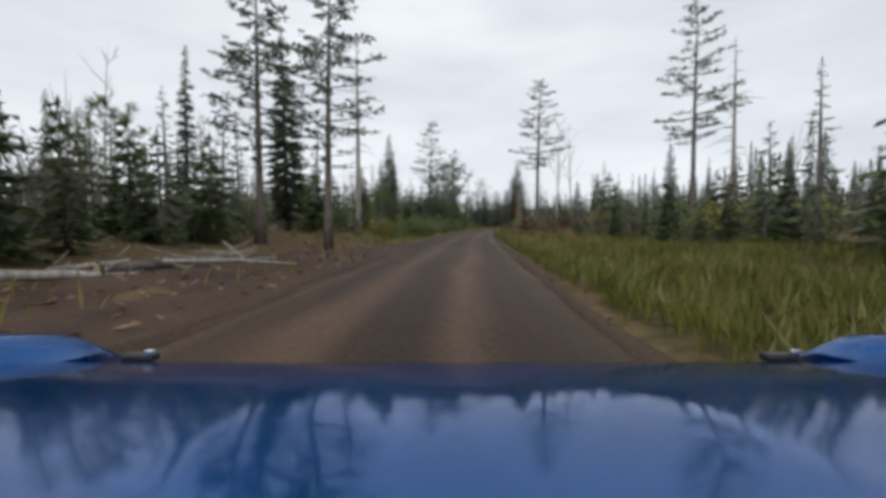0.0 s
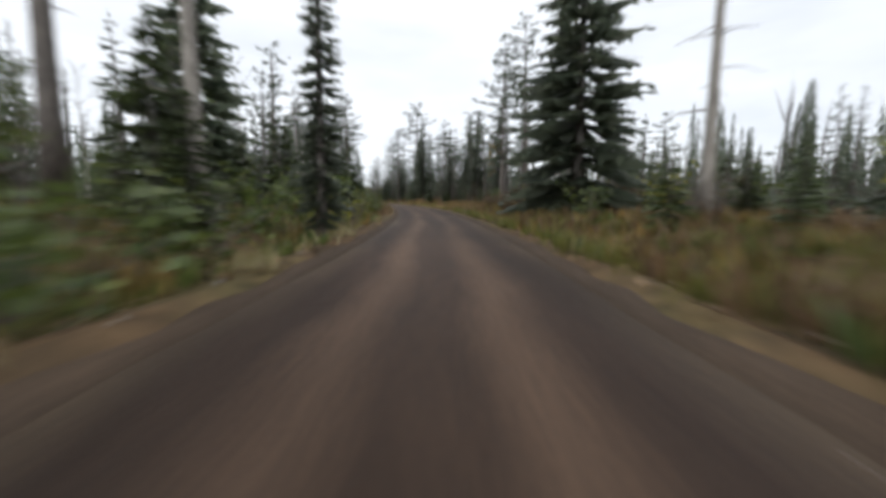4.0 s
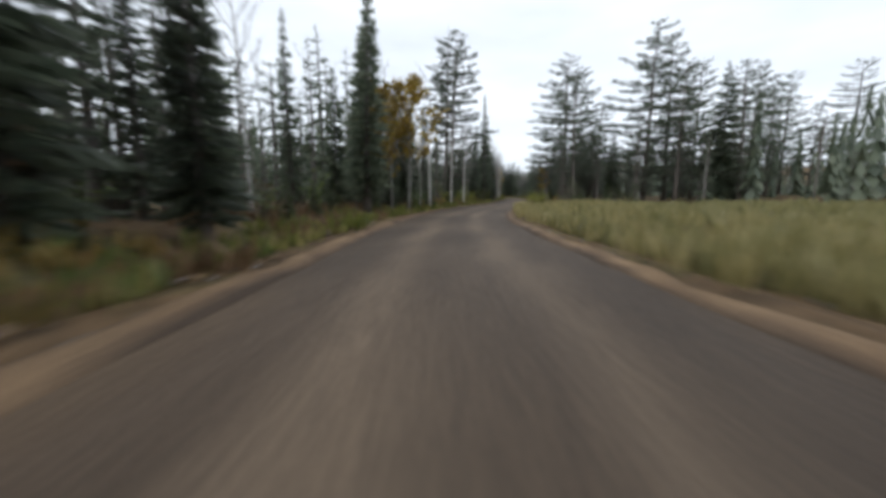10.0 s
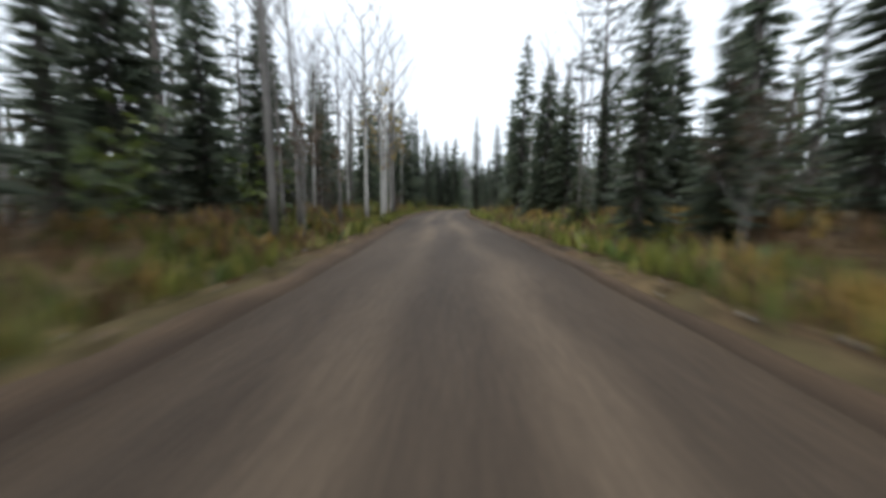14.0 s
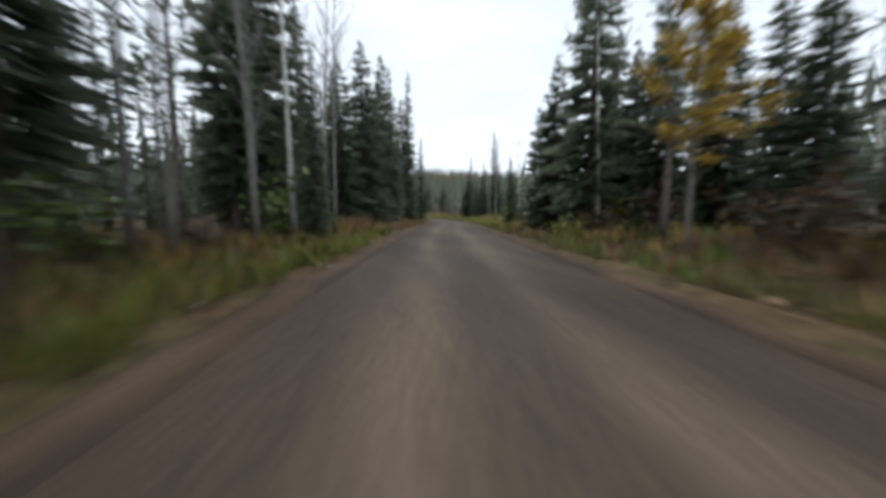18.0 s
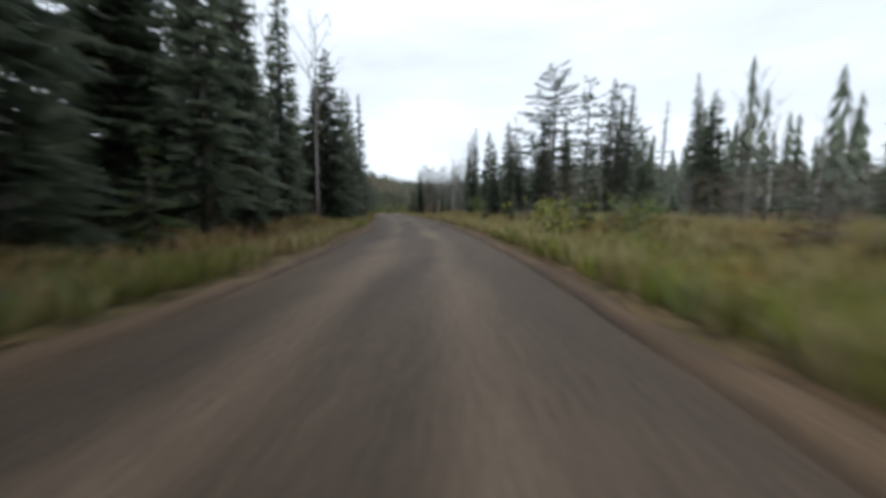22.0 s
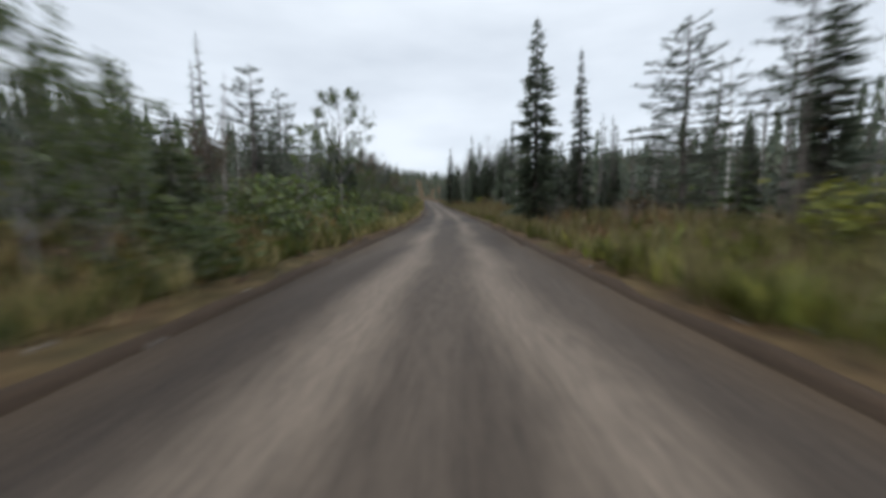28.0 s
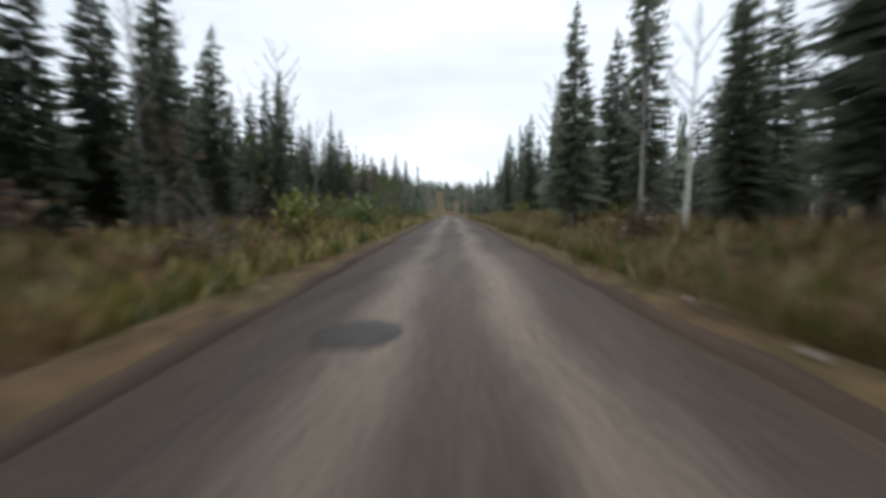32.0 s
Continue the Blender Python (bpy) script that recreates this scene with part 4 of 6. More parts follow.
LANDMARKS = [  # kind, place, height
    ("spruce", 0.4, 166.3, 5.3), ("full_pine", 21.9, 167.5, 10.1), ("full_pine", 2.2, 168.1, 8.8), ("full_pine", 25.6, 169.9, 10.8), ("full_pine", -4.1, 169.9, 10.5),
    ("full_pine", 21.0, 173.1, 12.1), ("yellow", 31.1, 173.5, 9.9), ("full_pine", 1.8, 177.0, 14.8), ("fir", 20.1, 186.1, 13.8), ("crown_pine", 1.4, 193.1, 21.9),
    ("spruce", 0.4, 199.1, 5.6), ("crown_pine", 15.5, 203.8, 6.4), ("full_pine", 13.8, 207.2, 17.5), ("crown_pine", 18.5, 208.5, 25.0), ("bare", -8.7, 209.1, 9.2),
    ("crown_pine", 17.1, 211.1, 9.4), ("spruce", 15.7, 212.3, 4.3), ("spruce", -1.5, 213.1, 10.4), ("pine", 12.6, 217.8, 16.5), ("spruce", 15.3, 219.5, 7.8),
]
for key, x, y, h in LANDMARKS:
    plant(key, x, y, h if h < 3.5 else 1.05 * h + 0.5)
LANDMARKS = [  # kind, place, height
    ("pine", 12.4, 219.6, 8.0), ("spruce", -4.1, 220.1, 10.5), ("spruce", 10.7, 222.5, 8.2), ("spruce", -5.8, 228.3, 14.3), ("bare", 6.8, 228.3, 10.8),
    ("full_pine", 13.4, 229.3, 10.9), ("bare", 7.9, 229.5, 10.3), ("pine", 15.2, 230.3, 10.0), ("pine", -6.8, 233.0, 12.8), ("spruce", -7.0, 239.8, 20.5),
    ("pine", -6.7, 242.1, 20.4), ("bare", -7.5, 247.3, 9.2), ("bare", -9.7, 257.0, 12.0), ("spruce", -11.3, 263.9, 8.6), ("spruce", -13.1, 279.6, 12.3),
    ("yellow", -12.9, 284.2, 8.5), ("fir", -14.9, 284.2, 16.3), ("yellow", -11.8, 285.0, 9.5), ("bush_green", -11.8, 286.9, 2.4), ("yellow", -14.9, 287.4, 4.9),
]
for key, x, y, h in LANDMARKS:
    plant(key, x, y, h if h < 3.5 else 1.05 * h + 0.5)
LANDMARKS = [  # kind, place, height
    ("spruce", -14.9, 288.5, 5.5), ("spruce", -14.7, 289.8, 6.0), ("birch", -12.5, 291.6, 5.1), ("birch", -12.0, 293.3, 12.6), ("birch", -15.9, 303.9, 10.4),
    ("bush_lime", -0.7, 305.4, 2.0), ("bush_lime", -1.4, 311.7, 2.2), ("bush_lime", -10.0, 311.8, 1.8), ("pine", 2.7, 315.0, 6.6), ("spruce", 57.7, 315.7, 12.7),
    ("full_pine", -14.1, 317.7, 23.7), ("crown_pine", 0.7, 318.1, 9.1), ("full_pine", 13.3, 318.2, 13.0), ("pine", -15.0, 318.8, 25.0), ("crown_pine", 2.6, 318.8, 9.2),
    ("yellow", 0.2, 319.0, 5.0), ("crown_pine", 4.7, 319.3, 18.0), ("full_pine", 19.6, 320.5, 19.2), ("full_pine", 28.3, 320.9, 18.7), ("bare", -11.8, 321.6, 14.0),
]
for key, x, y, h in LANDMARKS:
    plant(key, x, y, h if h < 3.5 else 1.05 * h + 0.5)
LANDMARKS = [  # kind, place, height
    ("spruce", 26.5, 322.9, 19.0), ("spruce", 11.2, 323.9, 11.0), ("full_pine", 16.5, 325.5, 26.0), ("full_pine", 20.8, 329.1, 25.1), ("fir", -9.8, 329.2, 18.0),
    ("full_pine", 9.6, 334.0, 14.0), ("spruce", -10.4, 334.4, 15.9), ("full_pine", 36.8, 336.5, 22.3), ("full_pine", 28.3, 337.8, 23.7), ("full_pine", 5.3, 338.2, 26.0),
    ("full_pine", 42.3, 340.6, 20.3), ("full_pine", 11.8, 341.7, 18.0), ("full_pine", 68.3, 342.5, 17.7), ("full_pine", 58.2, 344.9, 23.1), ("spruce", -13.4, 345.2, 7.9),
    ("bush_lime", -8.3, 345.2, 1.1), ("spruce", -12.3, 345.7, 8.2), ("full_pine", 53.6, 347.8, 17.1), ("spruce", -12.3, 349.2, 9.7), ("pine", 7.4, 350.1, 10.5),
]
for key, x, y, h in LANDMARKS:
    plant(key, x, y, h if h < 3.5 else 1.05 * h + 0.5)
LANDMARKS = [  # kind, place, height
    ("full_pine", 51.6, 353.6, 23.8), ("spruce", 13.2, 354.3, 13.7), ("birch", -11.1, 354.7, 11.3), ("fir", 4.5, 355.9, 12.3), ("green", 7.6, 357.0, 9.6),
    ("fir", 3.5, 360.3, 9.4), ("spruce", 4.5, 360.9, 10.1), ("bare", -11.4, 372.6, 17.0), ("rust", 1.4, 364.9, 3.3), ("spruce", 11.2, 365.2, 19.0),
    ("spruce", 2.3, 367.1, 5.0), ("fir", 0.9, 368.3, 8.3), ("rust", -9.2, 370.2, 3.5), ("bare", -10.7, 371.9, 8.0), ("fir", 8.7, 375.8, 18.0),
    ("bare", 1.7, 376.8, 9.8), ("pine", 2.7, 376.9, 10.0), ("bare", -10.2, 377.2, 9.7), ("spruce", 1.3, 383.5, 8.9), ("fir", -2.6, 400.0, 9.5),
]
for key, x, y, h in LANDMARKS:
    plant(key, x, y, h if h < 3.5 else 1.05 * h + 0.5)
LANDMARKS = [  # kind, place, height
    ("spruce", -12.3, 444.0, 7.1), ("spruce", 6.7, 444.4, 6.4), ("spruce", -11.9, 445.5, 8.2), ("fir", 6.1, 446.0, 5.2), ("spruce", 5.4, 446.7, 6.5),
    ("spruce", -11.4, 447.7, 9.8), ("crown_pine", 4.5, 447.9, 11.0), ("bush_lime", -6.1, 449.7, 1.5), ("spruce", -9.7, 450.8, 11.8), ("spruce", -8.7, 455.0, 14.8),
    ("spruce", -6.6, 459.6, 16.8), ("spruce", 7.6, 463.1, 9.8), ("bare", -4.3, 465.0, 17.1), ("yellow", 7.9, 468.1, 6.0), ("spruce", 13.5, 468.9, 7.8),
    ("spruce", 12.8, 469.6, 7.7), ("pine", 9.9, 470.9, 7.7), ("spruce", 13.1, 471.7, 8.4), ("bush_lime", 7.7, 473.3, 1.3), ("spruce", 12.7, 474.3, 9.6),
]
for key, x, y, h in LANDMARKS:
    plant(key, x, y, h if h < 3.5 else 1.05 * h + 0.5)
LANDMARKS = [  # kind, place, height
    ("birch", 11.2, 476.1, 10.3), ("spruce", 11.3, 477.0, 13.9), ("fir", -1.5, 477.4, 7.3), ("spruce", 11.0, 479.8, 8.7), ("spruce", 17.0, 489.9, 5.3),
    ("spruce", 18.1, 490.9, 5.8), ("spruce", 17.3, 491.2, 5.4), ("young", 14.2, 491.6, 4.0), ("spruce", 17.5, 492.7, 5.7), ("spruce", 1.7, 495.9, 6.1),
    ("spruce", 2.3, 496.3, 6.4), ("spruce", 3.1, 497.8, 7.3), ("fir", 5.0, 498.7, 13.9), ("spruce", 3.9, 500.3, 8.9), ("bare", 17.0, 502.0, 9.6),
    ("spruce", 5.4, 502.1, 9.7), ("spruce", 7.9, 510.6, 13.7), ("fir", 8.8, 512.0, 17.7), ("crown_pine", 33.3, 513.7, 18.3), ("spruce", 8.3, 519.7, 6.3),
]
for key, x, y, h in LANDMARKS:
    plant(key, x, y, h if h < 3.5 else 1.05 * h + 0.5)
LANDMARKS = [  # kind, place, height
    ("fir", 12.2, 519.8, 11.9), ("spruce", 8.7, 521.3, 7.0), ("spruce", 25.3, 521.3, 8.2), ("spruce", 28.1, 521.8, 9.3), ("fir", 26.0, 523.6, 13.3),
    ("spruce", 8.9, 524.0, 8.5), ("birch", 31.4, 525.2, 13.5), ("spruce", 36.3, 527.3, 18.9), ("spruce", 25.7, 528.3, 9.5), ("spruce", 24.7, 529.5, 7.6),
    ("spruce", 25.1, 534.4, 8.4), ("spruce", 27.6, 545.0, 6.4), ("birch", 10.4, 554.6, 8.8), ("fir", 33.6, 557.6, 14.6), ("bare", 34.4, 559.0, 9.3),
    ("spruce", 13.6, 559.1, 13.1), ("bare", 34.6, 563.9, 8.3), ("bush_lime", 21.8, 572.7, 2.0), ("bare", 33.2, 581.4, 7.8), ("spruce", 28.7, 583.6, 4.9),
]
for key, x, y, h in LANDMARKS:
    plant(key, x, y, h if h < 3.5 else 1.05 * h + 0.5)
LANDMARKS = [  # kind, place, height
    ("spruce", 34.1, 586.9, 7.9), ("bare", 5.4, 589.8, 15.8), ("fir", 29.5, 590.4, 8.5), ("spruce", 5.2, 592.6, 13.6), ("spruce", 19.9, 592.6, 5.5),
    ("bush_lime", 7.7, 592.6, 1.0), ("spruce", 22.0, 592.6, 6.3), ("fir", 30.9, 593.1, 10.0), ("full_pine", 24.8, 593.4, 12.0), ("spruce", 24.2, 594.6, 8.5), ("fir", 36.3, 593.4, 10.8),
    ("spruce", 21.7, 594.2, 6.9), ("fir", 26.8, 598.5, 8.5), ("fir", 38.6, 598.2, 10.6), ("fir", 31.9, 599.5, 10.6), ("spruce", 2.3, 600.4, 12.6),
    ("spruce", 17.8, 602.5, 8.2), ("spruce", 3.2, 603.9, 13.7), ("fir", 17.1, 604.6, 7.9), ("fir", 21.9, 605.5, 6.1), ("fir", 24.6, 609.9, 5.8),
]
for key, x, y, h in LANDMARKS:
    plant(key, x, y, h if h < 3.5 else 1.05 * h + 0.5)
LANDMARKS = [  # kind, place, height
    ("spruce", 1.2, 610.7, 10.5), ("spruce", 19.6, 611.0, 10.0), ("bare", 14.1, 617.7, 8.0), ("fir", -0.3, 618.7, 17.5), ("bare", -1.6, 619.1, 10.0),
    ("fir", 15.7, 619.4, 5.6), ("bare", 23.5, 619.9, 14.4), ("bare", 14.9, 621.5, 7.3), ("bare", 13.5, 623.1, 9.3), ("pine", 9.3, 626.8, 5.3),
    ("bare", -7.8, 631.5, 9.0), ("spruce", 7.4, 627.6, 6.8), ("full_pine", 11.1, 630.6, 7.9), ("spruce", 6.6, 637.5, 5.0), ("bare", -8.4, 638.2, 8.5),
    ("bare", -7.7, 639.3, 14.7), ("fir", -10.3, 642.0, 7.9), ("fir", -9.4, 642.0, 7.8), ("bare", -8.4, 642.4, 10.1), ("young", 3.4, 644.0, 3.9),
]
for key, x, y, h in LANDMARKS:
    plant(key, x, y, h if h < 3.5 else 1.05 * h + 0.5)
LANDMARKS = [  # kind, place, height
    ("spruce", 8.2, 644.9, 6.7), ("full_pine", 4.8, 646.8, 10.1), ("fir", -8.9, 647.6, 7.1), ("full_pine", 6.5, 648.3, 9.6), ("spruce", 3.7, 648.5, 8.5),
    ("young", 2.2, 649.7, 5.2), ("young", 1.3, 651.8, 5.2), ("fir", -10.6, 656.7, 7.9), ("fir", -11.1, 661.4, 8.3), ("young", -0.5, 667.9, 5.0),
    ("bush_green", -15.2, 692.7, 1.6), ("bush_green", -15.3, 693.7, 1.6), ("bush_green", -15.6, 697.3, 1.6), ("pine", -2.9, 698.8, 5.9), ("bush_green", -15.9, 700.6, 1.6),
    ("snag", -19.9, 700.6, 4.6), ("bush_green", -16.3, 704.8, 1.6), ("full_pine", -1.9, 707.1, 8.3), ("bush_green", -16.8, 709.1, 1.6), ("fir", -5.4, 711.6, 8.7),
]
for key, x, y, h in LANDMARKS:
    plant(key, x, y, h if h < 3.5 else 1.05 * h + 0.5)
LANDMARKS = [  # kind, place, height
    ("spruce", -7.8, 713.1, 11.3), ("green", -21.2, 715.3, 8.0), ("pine", -28.3, 716.1, 10.6), ("spruce", -6.2, 719.1, 4.8), ("spruce", -5.3, 719.2, 5.0),
    ("spruce", -4.3, 719.7, 5.4), ("spruce", -6.4, 720.9, 5.3), ("birch", -8.3, 723.1, 7.0), ("spruce", -5.9, 723.5, 5.8), ("spruce", -35.9, 728.9, 11.2),
    ("fir", -6.8, 729.5, 8.3), ("spruce", -7.0, 731.5, 8.0), ("pine", -34.3, 731.3, 12.8), ("fir", -8.2, 734.7, 9.4), ("spruce", -32.7, 743.1, 8.6),
    ("spruce", -33.1, 745.9, 9.1), ("fir", -5.6, 748.1, 4.8), ("pine", -42.7, 749.0, 15.1), ("spruce", -7.0, 750.7, 9.2), ("fir", -30.9, 751.0, 9.7),
]
for key, x, y, h in LANDMARKS:
    plant(key, x, y, h if h < 3.5 else 1.05 * h + 0.5)
LANDMARKS = [  # kind, place, height
    ("spruce", -35.2, 751.6, 10.5), ("spruce", -5.3, 753.1, 5.6), ("spruce", -8.3, 753.2, 8.6), ("spruce", -13.2, 766.0, 7.4), ("fir", -8.4, 766.5, 11.5),
    ("bare", -9.4, 766.8, 10.9), ("spruce", -8.4, 768.1, 8.8), ("fir", -8.7, 768.2, 11.2), ("spruce", -9.5, 768.6, 8.9), ("spruce", -10.8, 769.7, 9.6),
    ("spruce", -13.9, 769.8, 8.3), ("spire", -18.7, 772.3, 11.2), ("spruce", -14.2, 771.9, 9.7), ("birch", -15.0, 773.6, 10.1), ("spruce", -12.7, 775.3, 12.4),
    ("spruce", -49.9, 776.2, 18.9), ("bare", -11.0, 777.1, 14.6), ("fir", -46.1, 777.3, 18.0), ("fir", -43.5, 777.8, 15.6), ("bare", -15.5, 780.5, 12.7),
]
for key, x, y, h in LANDMARKS:
    plant(key, x, y, h if h < 3.5 else 1.05 * h + 0.5)
LANDMARKS = [  # kind, place, height
    ("fir", -38.2, 782.4, 10.1), ("fir", -40.3, 783.0, 12.2), ("bare", -34.6, 785.0, 9.2), ("fir", -34.7, 785.1, 6.8), ("pine", -14.1, 785.1, 6.3),
    ("birch", -16.8, 786.7, 6.4), ("spruce", -15.4, 786.7, 6.5), ("bare", -16.3, 792.5, 7.9), ("fir", -39.0, 793.3, 6.8), ("fir", -37.9, 793.5, 6.5),
    ("spruce", -19.1, 794.3, 10.4), ("fir", -36.2, 795.6, 7.2), ("fir", -15.0, 796.9, 16.7), ("birch", -41.7, 804.8, 14.3), ("spruce", -59.6, 898.6, 18.9),
]
for key, x, y, h in LANDMARKS:
    plant(key, x, y, h if h < 3.5 else 1.05 * h + 0.5)
LANDMARKS = [  # bare and yellowing trees between the spruces: kind, place, height
    ("bare", -9.4, 368.5, 14.0), ("bare", -9.9, 371.5, 12.5), ("birch", -9.6, 386.0, 11.0), ("birch", -10.3, 389.0, 10.0), ("sparse", -9.4, 384.0, 9.5), ("sparse", -10.2, 391.0, 9.0),
    ("bare", -4.9, 461.5, 12.0), ("bare", -4.2, 470.0, 10.5), ("bare", -3.6, 476.5, 10.0), ("birch", -11.6, 303.5, 13.0), ("birch", -10.9, 309.5, 12.0), ("bare", -11.4, 314.0, 12.5),
    ("full_pine", 5.0, 344.5, 15.0), ("spruce", 3.6, 351.0, 10.5), ("spruce", 1.0, 592.0, 12.5), ("spruce", -3.0, 595.0, 13.5), ("spruce", -1.0, 599.0, 14.5), ("spruce", 4.6, 598.6, 13.5), ("bare", 2.2, 607.6, 13.0), ("fir", -0.2, 615.0, 11.0), ("bare", -9.5, 633.0, 9.5), ("bare", -11.5, 636.5, 10.5), ("bare", -10.2, 639.5, 10.0), ("birch", -2.4, 478.0, 14.5), ("bare", -1.2, 484.0, 15.0), ("bare", -3.2, 474.0, 13.0), ("spruce", -10.4, 339.6, 12.5), ("fir", -9.2, 342.6, 9.5), ("birch", -10.0, 386.5, 15.5), ("birch", -10.4, 383.5, 15.0), ("bare", -9.8, 390.0, 15.0), ("rust", -8.2, 338.4, 1.4), ("bare", -8.5, 349.0, 13.0), ("bare", -8.8, 353.0, 13.0), ("fir", -9.3, 347.0, 13.0), ("spruce", -10.0, 351.5, 13.0), ("bare", 15.2, 550.0, 16.0), ("bare", 14.5, 546.0, 17.0), ("spruce", 12.9, 549.0, 18.0), ("spruce", 11.8, 543.5, 15.0), ("spruce", 8.5, 566.0, 15.0), ("spruce", 6.5, 571.0, 16.0), ("spruce", 9.0, 574.5, 14.0), ("fir", 13.4, 555.0, 15.0), ("bare", 14.7, 556.5, 14.0), ("bare", 14.6, 617.5, 8.5), ("bare", 16.2, 613.0, 9.5), ("bare", 17.5, 609.5, 9.0), ("bare", 0.2, 614.0, 11.5), ("birch", 4.2, 597.5, 11.0),
]
for key, x, y, h in LANDMARKS:
    plant(key, x, y, h)
# ---- the forest, stretch by stretch: from, to, side, first and last distance from the road's edge, trees per 100 square metres, low, high, kinds ----
MIX_YOUNG = ("young", "young", "young", "young", "spruce", "bush_green", "bush_green", "bush_bare")
MIX_LOW = ("young", "bush_bare", "bush_bare", "bush_rust", "bush_rust", "young", "bush_green", "bush_rust", "bush_lime")
MIX_PINE = ("pine", "pine", "spruce", "spruce", "fir", "pine")
MIX_DARK = ("spruce", "spruce", "spruce", "fir", "pine", "birch", "spruce", "bare")
MIX_BIRCH = ("birch", "bare", "spruce", "spruce", "fir", "bare", "spruce", "yellow", "spruce")
MIX_EDGE = ("young", "bush_green", "bush_lime", "bush_bare", "bush_rust", "bush_bare", "young")
BACK = ("spruce_back", "spruce_back", "fir_back", "pine_back", "birch_back", "spruce_back", "bare_back")
BACK_BARE = ("bare_back", "birch_back", "spruce_back", "fir_back", "bare_back")
UNDER = ("young_back", "thicket_back", "leafy_back", "thicket_back", "young_back")
